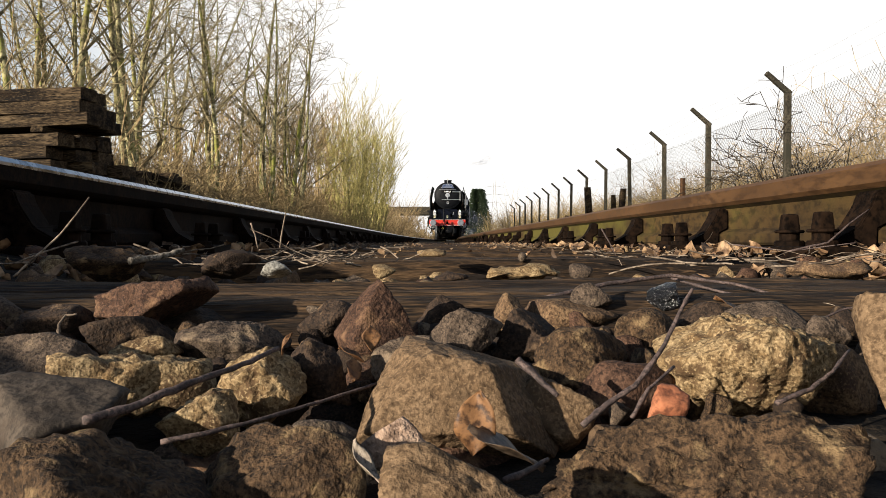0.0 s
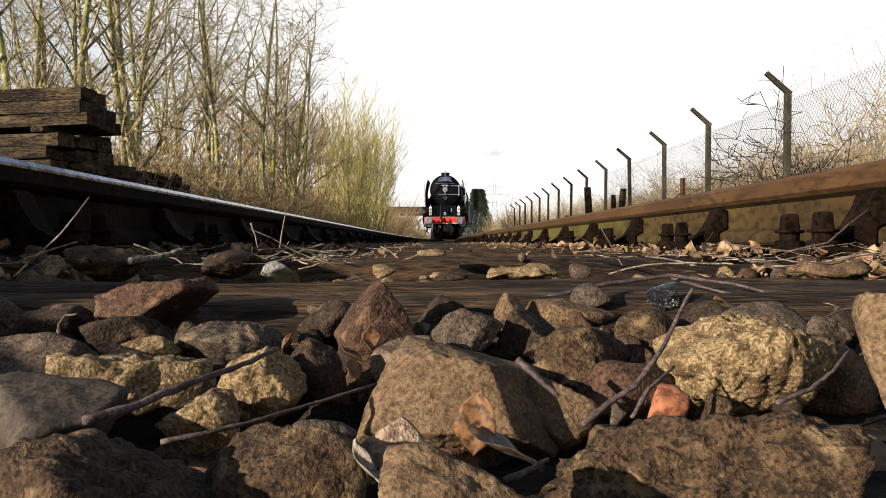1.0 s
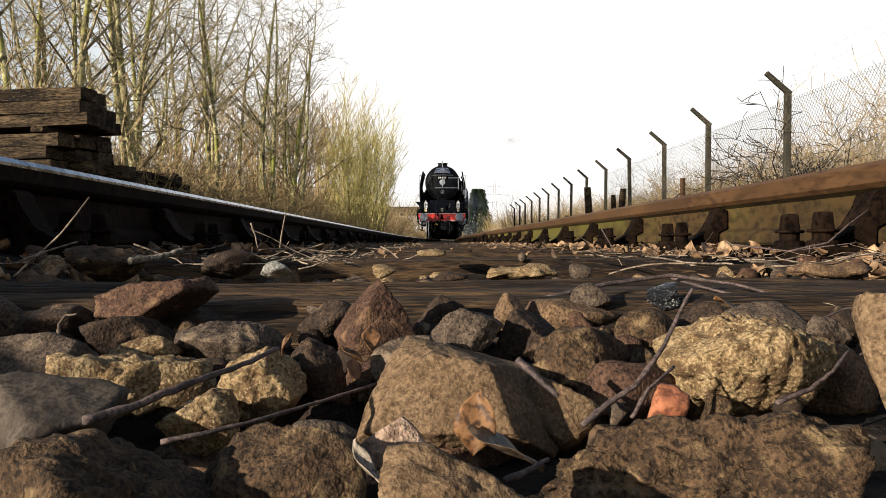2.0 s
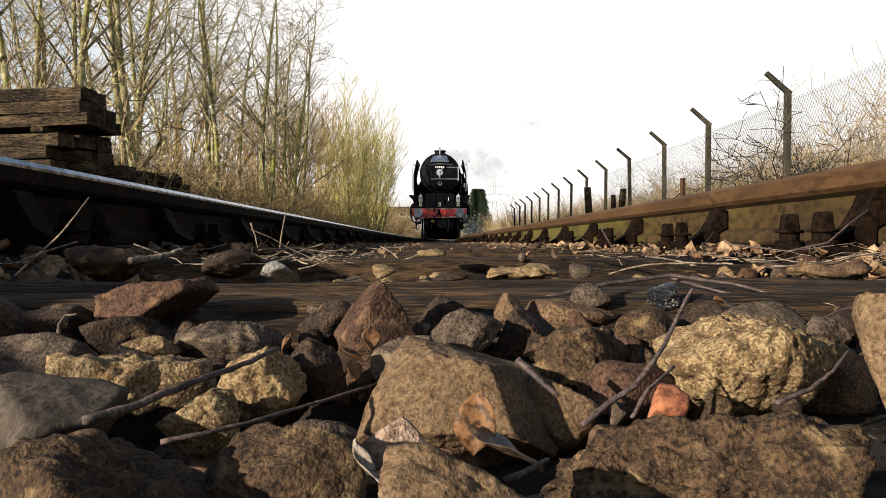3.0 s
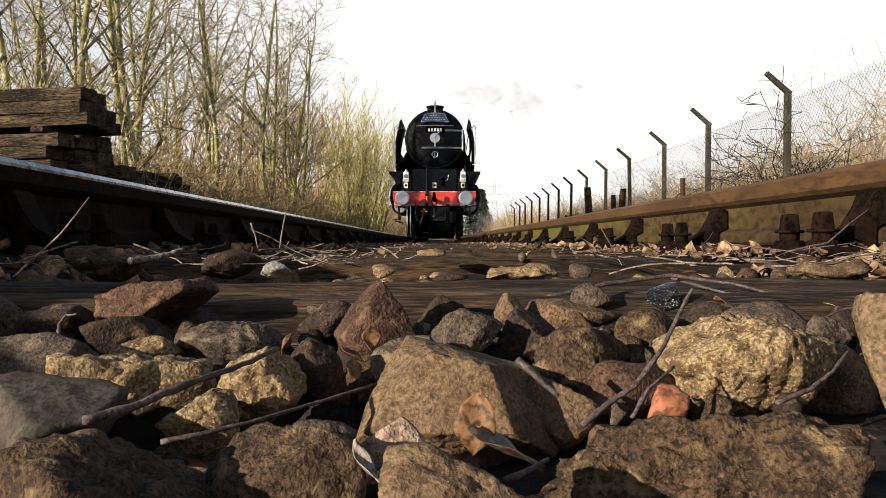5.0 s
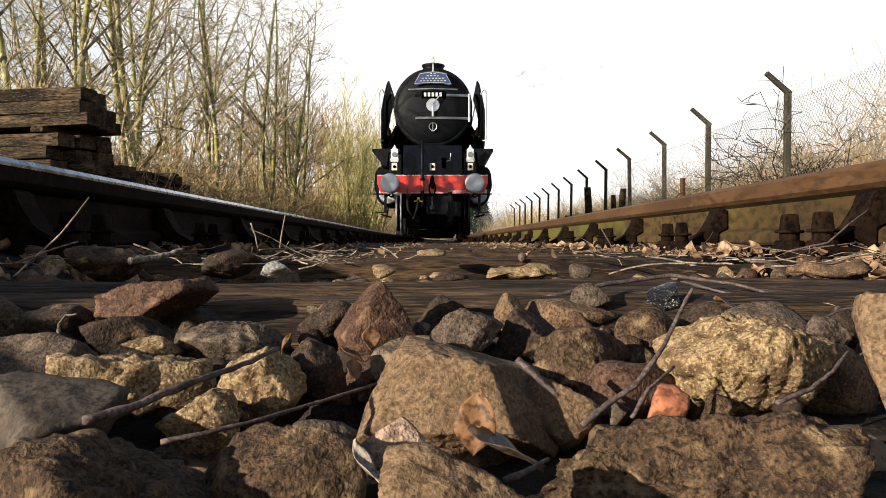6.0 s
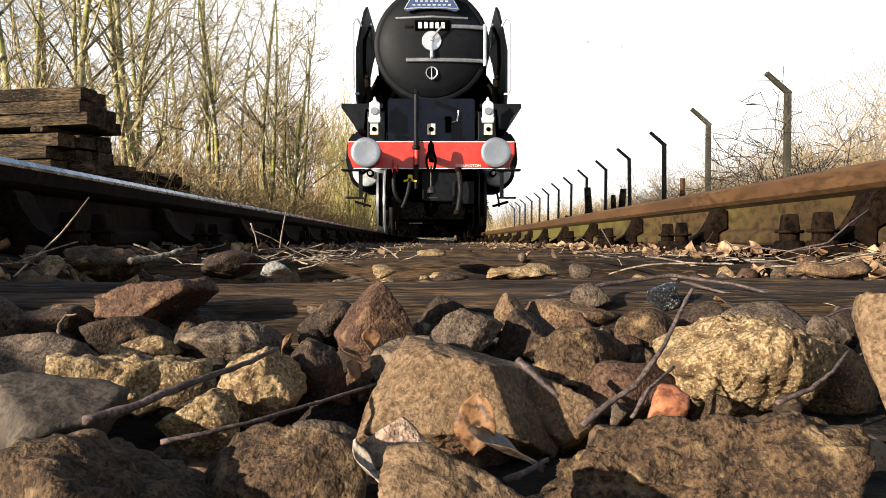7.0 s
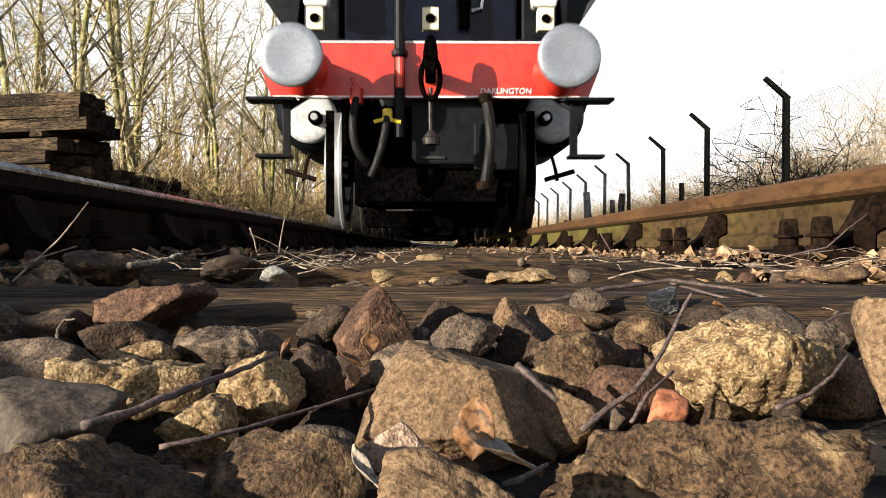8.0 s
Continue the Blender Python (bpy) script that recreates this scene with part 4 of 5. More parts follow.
def build_distance():
    """What stands far down the line: a dark conifer, a bridge and a pylon."""
    rnd = random.Random(9)
    c = thing("conifer", "dark green conifer standing beside the line", "tree", pose(5.5, 95, 0))
    part("trunk", tube([(0, 0, -0.3), (0.03, 0, 3), (0, 0, 6)], [0.16, 0.1, 0.02]), BARK, c)
    v, f = [], []
    for i in range(5200):
        t = rnd.random() ** 0.8
        z = 0.4 + 5.7 * t
        r = 2.3 * (1.05 - t * 0.75) * math.sqrt(rnd.random()) * (0.85 + 0.3 * noise.noise((z, i * 0.01, 0)))
        a = rnd.uniform(0, 6.283)
        p = Vector((r * math.cos(a), r * math.sin(a), z))
        q = Vector((math.cos(a), math.sin(a), rnd.uniform(-0.2, 0.5))) * 0.22
        w = Vector((-math.sin(a), math.cos(a), 0.1)) * 0.07
        o = len(v)
        v.extend((tuple(p - w), tuple(p + w), tuple(p + q), tuple(p + q * 0.4 + Vector((0, 0, 0.09)))))
        f.extend(((o, o + 1, o + 2), (o, o + 2, o + 3), (o + 1, o + 3, o + 2), (o, o + 3, o + 1)))
    raw("crown", v, f, CONIFER, c)
    b = thing("bridge", "pale concrete road bridge across the line", "bridge", pose(-4, 150, 0))
    part("deck", box(20, 7, 0.6, (0, 0, 5.2), 0.05), CONCRETE, b)
    part("parapet", box(20, 0.3, 0.8, (0, -3.4, 5.9), 0.05), CONCRETE, b)
    for x in (-8, 7.5):
        part("pier", box(1.2, 6, 5.2, (x, 0, 2.3), 0.05), CONCRETE, b)
    p = thing("pylon", "distant steel lattice electricity pylon", "pylon", pose(23.5, 300, 0))
    for sx in (-1, 1):
        for sy in (-1, 1):
            part("leg", tube([(sx * 2.2, sy * 2.2, 0), (sx * 0.6, sy * 0.6, 15), (sx * 0.2, sy * 0.2, 23)], 0.055, 4), WIRE, p)
    for z, w in ((14, 4.0), (17, 5.0), (20, 3.6)):
        part("cross_arm", tube([(-w, 0, z), (0, 0, z + 0.6), (w, 0, z)], 0.055, 4), WIRE, p)
    for k in range(7):
        s0, s1 = 2.2 - 0.27 * k, 2.2 - 0.27 * (k + 1)
        for e in (-1, 1):
            part("brace", tube([(e * s0, -s0, 2.2 * k), (-e * s1, -s1, 2.2 * k + 2.2)], 0.035, 4), WIRE, p)


build_distance()


# ---- stacked sleepers ----
def build_stack():
    def old_sleeper(x, y, z, length, turn, seed):
        bm = box(length, 0.25, 0.128, bevel=0.009)
        bmesh.ops.subdivide_edges(bm, edges=bm.edges[:], cuts=3, use_grid_fill=True)
        for v in bm.verts:
            q = Vector((v.co.x * 1.6 + seed * 3.7 + x, v.co.y * 17, v.co.z * 17 + y))
            v.co += v.normal * (0.011 * noise.noise(q) + 0.005 * noise.noise(q * 3.1) - 0.004)
        ob = part("stacked_sleeper", bm, OLDWOOD)
        ob.matrix_basis = pose(x, y, z, 0, random.uniform(-0.4, 0.4), turn)
        return tagged(ob, "old weathered timber sleeper in a pile beside the track", "sleeper", "stacked old sleepers")
    # the near pile, layer by layer from the top: its right-hand ends, row behind row
    layers = ((1.495, (-3.40, -3.42)), (1.365, (-3.42, -3.40, -3.42)), (1.235, (-3.34, -3.34, -3.36)), (1.035, (-3.60, -3.50, -3.46)), (0.905, (-3.74, -3.54, -3.42)),
              (0.775, (-3.70, -3.40, -3.20)), (0.645, (-3.66, -3.42, -3.10)), (0.515, (-3.6, -3.3, -3.1)), (0.385, (-3.6, -3.3, -3.1)), (0.255, (-3.6, -3.3, -3.1)), (0.125, (-3.6, -3.3, -3.1)), (-0.005, (-3.6, -3.3, -3.1)))
    c, k = math.cos(radians(15)), math.sin(radians(15))
    for layer, (z, ends) in enumerate(layers):
        for row, e in enumerate(ends):
            old_sleeper(e - 1.3 * c, 8.1 + 0.27 * row + 1.3 * k, z - 0.01, 2.6, -15 + random.uniform(-1.2, 1.2), layer)
    for x in (-3.75, -5.0):
        old_sleeper(x, 8.55, 1.135, 1.0, 75 + random.uniform(-4, 4), 0).scale = (1, 0.6, 0.48)
    # a lower pile further along
    for layer in range(8):
        for row in range(3):
            old_sleeper(-4.62 - 0.04 * layer + random.uniform(-0.12, 0.12) + 0.12 * row, 10.6 + 0.29 * row, -0.10 + 0.064 + 0.1285 * layer, 2.6, random.uniform(-3, 3), layer)


build_stack()


# ---- trees ----
def grow(rnd, verts, faces, start, way, length, radius, depth, spread, sides=5, lift=0.12, kids=(3, 5), shrink=0.55, thin=0.003, wander=0.11):
    """A tapering, wandering limb with side limbs, written into verts and faces."""
    steps = 4 if depth > 0 or wander > 0.2 else 2
    p, d = start.copy(), way.normalized()
    ring0 = None
    pts = []
    for i in range(steps + 1):
        t = i / steps
        r = max(radius * (1 - 0.8 * t), thin)
        u = d.cross(Vector((0.3, 0.2, 0.9) if abs(d.z) < 0.9 else (1, 0.1, 0))).normalized()
        w = d.cross(u)
        base = len(verts)
        for k in range(sides):
            a = 2 * math.pi * k / sides
            verts.append(tuple(p + r * (math.cos(a) * u + math.sin(a) * w)))
        if ring0 is not None:
            faces.extend((ring0 + k, ring0 + (k + 1) % sides, base + (k + 1) % sides, base + k) for k in range(sides))
        ring0 = base
        pts.append((p.copy(), d.copy(), r))
        d = (d + Vector((rnd.gauss(0, wander), rnd.gauss(0, wander), rnd.gauss(0, wander * 0.55) + lift * 0.3))).normalized()
        p = p + d * (length / steps)
    if depth <= 0:
        return
    for _ in range(rnd.randint(*kids)):
        t = rnd.uniform(0.25, 0.98)
        q, dd, r = pts[int(t * steps)]
        side = Vector((rnd.gauss(0, 1), rnd.gauss(0, 1), rnd.gauss(0, 0.5))).normalized()
        nd = (dd * (1 - spread) + side * spread + Vector((0, 0, lift))).normalized()
        grow(rnd, verts, faces, q, nd, length * rnd.uniform(shrink - 0.15, shrink + 0.15), r * 0.62, depth - 1, spread, max(3, sides - 1), lift, kids, shrink, thin, wander)


def tree(x, y, height, seed, stems=1, lean=0.08, girth=0.07, depth=4, kids=(2, 3), label="bare winter tree with mossy greenish trunk", twig=TWIG, bark=BARK, spread=0.66, name="bare_tree"):
    rnd = random.Random(seed)
    t = thing(name, label, "tree", pose(x, y, ground_height(x, y) - 0.05, 0, 0, rnd.uniform(0, 360)), "bare trees beside the line")
    for s in range(stems):
        tv, tf, cv, cf = [], [], [], []
        way = Vector((rnd.gauss(0, lean), rnd.gauss(0, lean), 1)).normalized()
        p = Vector((rnd.gauss(0, 0.12), rnd.gauss(0, 0.12), 0)) if stems > 1 else Vector((0, 0, 0))
        h = height * rnd.uniform(0.8, 1.05)
        g = girth * rnd.uniform(0.7, 1.1)
        spots = []
        sides, steps, d = 8, 12, way
        for i in range(steps + 1):
            f = i / steps
            r = max(g * (1 - 0.93 * f) * (1.35 if i == 0 else 1), 0.004)
            u = d.cross(Vector((1, 0.1, 0))).normalized()
            w = d.cross(u)
            b = len(tv)
            tv.extend(tuple(p + r * (math.cos(2 * math.pi * k / sides) * u + math.sin(2 * math.pi * k / sides) * w)) for k in range(sides))
            if i:
                tf.extend((b - sides + k, b - sides + (k + 1) % sides, b + (k + 1) % sides, b + k) for k in range(sides))
            spots.append((p.copy(), d.copy(), r))
            d = (d + Vector((rnd.gauss(0, 0.045), rnd.gauss(0, 0.045), 0.03))).normalized()
            p = p + d * (h / steps)
        for i in range(int(6 + 0.75 * height)):
            f = rnd.uniform(0.22, 0.98)
            q, dd, r = spots[int(f * steps)]
            a = rnd.uniform(0, 2 * math.pi)
            nd = (dd * 0.75 + Vector((math.cos(a), math.sin(a), 0.1)) * 0.75).normalized()
            grow(rnd, cv, cf, q, nd, h * 0.30 * (1.15 - 0.6 * f), max(r * 0.5, 0.008), depth - 1, spread, 4, 0.10, kids, thin=0.0048)
        raw("trunk", tv, tf, bark, t, True)
        raw("crown", cv, cf, twig, t)
    return t


def thicket(name, label, spots, seed, height, stems, material, lean=0.3, depth=1, kids=(2, 4), radius=0.012, category="shrub", spread=0.5, thin=0.0032, wander=0.11):
    """Many thin stems rising from the spots (x, y, radius of the patch)."""
    rnd = random.Random(seed)
    v, f = [], []
    for x, y, rad in spots:
        for _ in range(stems):
            a, r = rnd.uniform(0, 6.283), rad * math.sqrt(rnd.random())
            px, py = x + r * math.cos(a), y + r * math.sin(a)
            way = Vector((rnd.gauss(0, lean), rnd.gauss(0, lean), 1))
            grow(rnd, v, f, Vector((px, py, ground_height(px, py) - 0.03)), way, height * rnd.uniform(0.5, 1.0), radius * rnd.uniform(0.7, 1.2), depth, spread, 3, 0.1, kids, thin=thin, wander=wander)
    ob = raw(name, v, f, material)
    return tagged(ob, label, category, kind="stuff")


def fan_shrub(x, y, height, seed, material, label, stems=26, lean=0.30):
    """A shrub of straight stems fanning out from one stool, each with steep side shoots and twigs."""
    rnd = random.Random(seed)
    t = thing("shrub", label, "shrub", pose(x, y, ground_height(x, y) - 0.05), "shrubs beside the line")
    sv, sf, cv, cf = [], [], [], []
    for _ in range(stems):
        a, out = rnd.uniform(0, 6.283), lean * math.sqrt(rnd.random())
        p = Vector((math.cos(a), math.sin(a), 0)) * out * 1.6
        d = Vector((math.cos(a) * out, math.sin(a) * out, 1)).normalized()
        length = height * (1.0 - 0.22 * (out / lean) ** 2) * rnd.uniform(0.72, 1.0)
        thick, steps = rnd.uniform(0.020, 0.042), 7
        for i in range(steps + 1):
            r = max(thick * (1 - 0.9 * i / steps), 0.004)
            u = d.cross(Vector((1, 0.1, 0))).normalized()
            w = d.cross(u)
            b = len(sv)
            sv.extend(tuple(p + r * (math.cos(1.257 * k) * u + math.sin(1.257 * k) * w)) for k in range(5))
            if i:
                sf.extend((b - 5 + k, b - 5 + (k + 1) % 5, b + (k + 1) % 5, b + k) for k in range(5))
            if i > 1:
                for _ in range(1 + (i > 4)):
                    side = Vector((rnd.gauss(0, 1), rnd.gauss(0, 1), 0)).normalized()
                    grow(rnd, cv, cf, p.copy(), d + side * rnd.uniform(0.25, 0.6), length * rnd.uniform(0.14, 0.26), r * 0.5, 1, 0.42, 3, 0.12, (2, 4), 0.55, 0.0075)
            d = (d + Vector((rnd.gauss(0, 0.035), rnd.gauss(0, 0.035), 0.03))).normalized()
            p = p + d * (length / steps)
    raw("stool", sv, sf, material, t, True)
    raw("crown", cv, cf, material, t)
    return t


def build_woods():
    """Left of the line: a row of slim bare trees above brambles. Right: scrub behind the fence."""
    rows = ((-5.2, 11.0, 7.5), (-6.6, 12.0, 8.5), (-4.9, 13.5, 8.0), (-5.6, 15.5, 8.5), (-4.6, 17.0, 7.5), (-6.6, 18.0, 9.5),
            (-5.2, 19.5, 8.5), (-4.4, 21.5, 8.5), (-7.4, 22.0, 10.0), (-5.6, 24.0, 9.0), (-4.8, 27.0, 8.0), (-8.5, 27.0, 10.5), (-6.2, 30.0, 9.0), (-5.6, 12.5, 8.0), (-8.6, 18.0, 9.5), (-7.9, 19.8, 9.5), (-10.2, 22.0, 11.0), (-3.9, 22.8, 7.5), (-4.2, 25.5, 8.0))
    for i, (x, y, h) in enumerate(rows):
        tree(x, y, h, 100 + i, stems=1 + i % 3, girth=0.065 + 0.012 * (i % 4))
    for i, (x, y, h) in enumerate(((-3.5, 36.0, 7.0), (-3.0, 40.5, 5.6), (-3.7, 45.0, 6.8), (-4.0, 53.0, 7.2), (-3.3, 33.0, 4.4))):
        fan_shrub(x, y, h, 300 + i, WILLOW, "bare willow shrub with yellow-green upright stems")
    for i, (x, y, h) in enumerate(((-5.5, 30.0, 5.6), (-5.9, 27.5, 5.0), (-4.9, 34.0, 6.2), (-4.4, 38.0, 6.4), (-6.6, 24.0, 4.2))):
        fan_shrub(x, y, h, 330 + i, TANSHRUB, "bare tan shrub with many upright stems")
    for k, (lab, dx, h, st) in enumerate((("tangled dry brambles on the bank", 0, 1.6, 34), ("arching dry brambles under the trees", -1.2, 2.0, 28))):
        thicket("bramble", lab, [(-3.9 + dx - 0.35 * (i % 3), 11.2 + 1.2 * i, 1.1) for i in range(29)], 41 + k, h, st, (TANSHRUB, BRAMBLE)[k], 0.55, 2, (2, 4), 0.011, "bramble", thin=0.005, wander=0.34)
    thicket("scrub", "brown bare scrub under the trees", [(-5.6 - 1.3 * (i % 4), 11 + 1.2 * i, 1.4) for i in range(34)], 52, 2.2, 20, BRAMBLE, 0.25, 2, (3, 4), 0.014, thin=0.0055)
    for k in range(5):
        thicket("scrub", "fine brown twiggy scrub behind the fence", [(8.2 + 1.2 * (i % 3), 11.0 + 7.0 * k + 1.2 * i, 1.2) for i in range(6)], 480 + k, (2.5, 2.4, 2.2, 2.1, 2.1)[k], 13, BRAMBLE, 0.2, 3, (3, 4), 0.014, thin=0.0036, wander=0.26)
        thicket("scrub", "sunlit tan scrub behind the fence", [(7.8 + 1.1 * (i % 4), 10.5 + 7.0 * k + 0.9 * i, 1.2) for i in range(8)], 430 + k, (2.5, 2.4, 2.2, 2.1, 2.1)[k], 24, TANSHRUB, 0.17, 2, (3, 5), 0.014, thin=0.0042, wander=0.26)
    thicket("far_scrub", "distant tan scrub beside the line", [(6.5 + 2.0 * (i % 4) + 0.06 * i, 50 + 2.0 * i, 2.0) for i in range(36)], 44, 3.4, 26, TANSHRUB, 0.3, 1, (4, 6), 0.03)
    thicket("far_scrub", "distant brown scrub beside the line", [(-3.5 - 2.0 * (i % 4), 48 + 2.6 * i, 2.0) for i in range(30)], 45, 4.2, 24, BRAMBLE, 0.3, 1, (4, 6), 0.035)
    thicket("far_woods", "distant bare woodland across the end of the line", [(-60 + 2.6 * i, 205 + 6 * (i % 3), 3.0) for i in range(56)], 46, 8.0, 14, BRAMBLE, 0.3, 1, (5, 6), 0.12)
    # two hedges added out of view, to hold back low sky light
    thicket("hedge", "added bare hedge out of view behind the camera", [(-14 + 1.5 * i, -12 - 0.8 * (i % 2), 1.2) for i in range(22)], 47, 2.6, 16, BRAMBLE, 0.3, 1, (4, 6), 0.02, "hedge")
    thicket("hedge", "added bare hedge out of view behind the camera", [(7.0 + 0.8 * (i % 2), -12 + 1.2 * i, 1.2) for i in range(16)], 48, 3.0, 16, TANSHRUB, 0.3, 1, (4, 6), 0.02, "hedge")
    thicket("far_woods", "distant dense undergrowth across the end of the line", [(-30 + 1.6 * i, 185 + 4 * (i % 3), 2.0) for i in range(50)], 49, 2.4, 26, BRAMBLE, 0.5, 1, (3, 5), 0.12)
    thicket("thorn_bush", "dark thorny bush growing through the fence", [(5.0, 10.9, 0.2), (5.2, 12.2, 0.3), (5.3, 13.0, 0.3), (5.7, 11.4, 0.3)], 77, 1.9, 5, THORN, 0.28, 3, (3, 4), 0.030, spread=0.7, thin=0.0052, wander=0.34)


build_woods()


# ---- locomotive ----
def wheel(parent, x, y, r, spokes, name="wheel", side=1, lit_tyre=False):
    """A spoked wheel on the rail: tyre with flange, rim, spokes, hub. side +1: outer face towards +x."""
    w = new(name)
    w.parent = parent
    w.matrix_basis = pose(x, y, r)
    prof = [(r - 0.065, -0.065), (r + 0.03, -0.065), (r + 0.03, -0.045), (r + 0.004, -0.03), (r - 0.003, 0.07), (r - 0.065, 0.07), (r - 0.065, -0.065)]
    if side < 0:
        prof = [(a, -b) for a, b in prof]
    # bright steel paints the reflection on one tyre; the rest are coloured as shaded
    part("tyre", lathe(prof, (0, 0, 0), "x", 48), STEEL if lit_tyre else DARKSTEEL, w)
    part("rim", lathe([(r - 0.11, -0.05), (r - 0.066, -0.05), (r - 0.066, 0.05), (r - 0.11, 0.05), (r - 0.11, -0.05)], (0, 0, 0), "x", 48), BLACK, w)
    part("hub", cyl(0.13 if r < 0.7 else 0.2, 0.17, (0, 0, 0), "x", 24, 0.01), BLACK, w)
    for k in range(spokes):
        a = 2 * math.pi * k / spokes
        part("spoke", box(0.04, 0.055, r - 0.2, (0, math.sin(a) * (r - 0.02) / 2, math.cos(a) * (r - 0.02) / 2), 0.006, Matrix.Rotation(-a, 4, "X")), BLACK, w)
    return w


def build_locomotive():
    """Steam locomotive, front buffers at y = 0, running towards -y, rail top at z = 0."""
    e = thing("steam_locomotive", "black express steam locomotive with red buffer beam", "locomotive")
    # buffer beam
    part("buffer_beam", slab([(-1.16, 1.262), (1.16, 1.262), (1.16, 1.08), (1.08, 0.875), (-1.08, 0.875), (-1.16, 1.08)], 0.50, 0.55, 0.004), RED, e, "red painted buffer beam")
    part("beam_top_line", box(2.31, 0.012, 0.010, (0, 0.494, 1.254)), WHITE, e)
    part("beam_bottom_line", box(2.14, 0.012, 0.010, (0, 0.494, 0.882)), WHITE, e)
    for s in (-1, 1):
        b = part("buffer", lathe([(0, 0.012), (0.06, 0.010), (0.14, 0.003), (0.188, 0.0), (0.20, 0.010), (0.20, 0.028), (0.185, 0.034), (0.08, 0.06), (0.07, 0.09)], (s * 0.868, 0.0, 1.054), "y", 48), BUFFER, e, "scuffed steel buffer head", True)
        part("ram", cyl(0.075, 0.24, (s * 0.868, 0.17, 1.054), "y", 24), STEEL, b)
        part("housing", lathe([(0.085, 0.2), (0.10, 0.21), (0.105, 0.24), (0.12, 0.44), (0.17, 0.47), (0.17, 0.50)], (s * 0.868, 0.0, 1.054), "y", 32), RED, b, smooth=True)
        # lamp iron with electric lamp above
        lamp = part("headlamp", box(0.115, 0.09, 0.155, (s * 0.80, 0.62, 1.44), 0.01), CREAM, e, "cream square headlamp")
        part("lens", cyl(0.033, 0.02, (s * 0.80, 0.57, 1.44), "y", 20, 0.004), DEEP_BLACK, lamp)
        iron = part("marker_lamp", slab([(s * 0.80 - 0.095, 1.62), (s * 0.80 + 0.095, 1.62), (s * 0.80 + 0.08, 1.54), (s * 0.80 - 0.08, 1.54)], 0.62, 0.74, 0.008), PALEGREY, e, "pale grey painted marker lamp")
        part("lamp_body", box(0.155, 0.12, 0.21, (s * 0.80, 0.68, 1.715), 0.012, taper=(0.94, 1)), WHITE, iron)
        part("lamp_lens", cyl(0.056, 0.03, (s * 0.80, 0.612, 1.70), "y", 24, 0.006), BUFFER, iron)
        part("lamp_chimney", lathe([(0.058, 0), (0.050, 0.03), (0.030, 0.04), (0.024, 0.06), (0.012, 0.09), (0.0, 0.10)], (s * 0.80, 0.69, 1.815), "z", 16), WHITE, iron)
        # footstep below the beam
        st = part("front_step", box(0.055, 0.03, 0.42, (s * 0.985, 0.54, 0.68), 0.005), BLACK, e)
        part("tread", box(0.24, 0.16, 0.022, (s * 1.06, 0.50, 0.475), 0.005), BLACK, st)
        part("upper_tread", box(0.33, 0.2, 0.022, (s * 1.08, 0.52, 0.86), 0.005), BLACK, st)
        part("stay", tube([(s * 0.98, 0.54, 0.80), (s * 0.80, 0.60, 0.93)], 0.018), BLACK, st)
        # running plate end with curved underside
        part("running_plate", slab([(s * 0.70, 1.86), (s * 1.30, 1.86), (s * 1.30, 1.80), (s * 1.16, 1.66), (s * 1.10, 1.50), (s * 0.98, 1.50), (s * 0.95, 1.78), (s * 0.70, 1.80)], 0.95, 9.6), BLACK, e)
        # cylinder with pale front cover
        c = part("cylinder", lathe([(0, 1.62), (0.10, 1.60), (0.19, 1.60), (0.22, 1.63), (0.22, 1.70)], (s * 0.99, 0, 0.93), "y", 40), PALEGREY, e, "pale grey cylinder cover", True)
        part("valve_rod", cyl(0.055, 0.16, (s * 0.93, 1.56, 0.90), "y", 16, 0.01), DEEP_BLACK, c)
        part("rod_end", cyl(0.030, 0.03, (s * 0.93, 1.47, 0.90), "y", 16, 0.005), STEEL, c)
        part("cladding", lathe([(0.22, 1.66), (0.30, 1.72), (0.30, 2.9), (0, 2.95)], (s * 0.98, 0, 0.95), "y", 32), BLACK, c, smooth=True)
        part("casing", slab([(s * 0.66, 1.56), (s * 1.20, 1.56), (s * 1.30, 1.42), (s * 1.33, 1.10), (s * 1.28, 0.95), (s * 0.66, 0.95)], 1.72, 3.0, 0.03), BLACK, c)
        part("drain_cock", joined(tube([(s * 1.0, 1.68, 0.62), (s * 1.02, 1.60, 0.50), (s * 1.02, 1.50, 0.40)], 0.016), tube([(s * 0.92, 1.5, 0.40), (s * 1.16, 1.5, 0.47)], 0.02)), IRON, c)
        # smoke deflector and its loop handrail
        d = part("smoke_deflector", slab([(s * 1.10, 1.86), (s * 1.13, 1.86), (s * 1.155, 2.05), (s * 1.155, 2.78), (s * 1.10, 3.08), (s * 1.035, 3.36), (s * 1.0, 3.43), (s * 0.965, 3.43), (s * 0.985, 3.37), (s * 1.07, 3.07), (s * 1.125, 2.77), (s * 1.125, 2.05)], 1.55, 3.9, 0.004), BLACK, e)
        rail = [(s * 1.10, 1.5, 2.10), (s * 1.165, 1.47, 2.10), (s * 1.18, 1.47, 2.14), (s * 1.18, 1.47, 2.6), (s * 1.18, 1.47, 3.14), (s * 1.165, 1.47, 3.20), (s * 1.12, 1.47, 3.23), (s * 1.06, 1.5, 3.12)]
        part("handrail", tube(rail, 0.017), STEEL, d)
        part("lubricator_pipe", tube([(s * 0.98, 1.62, 1.88), (s * 0.99, 1.60, 2.2), (s * 1.03, 1.60, 2.55), (s * 1.02, 1.62, 2.95), (s * 0.95, 1.7, 3.15)], 0.028), DEEP_BLACK, d)
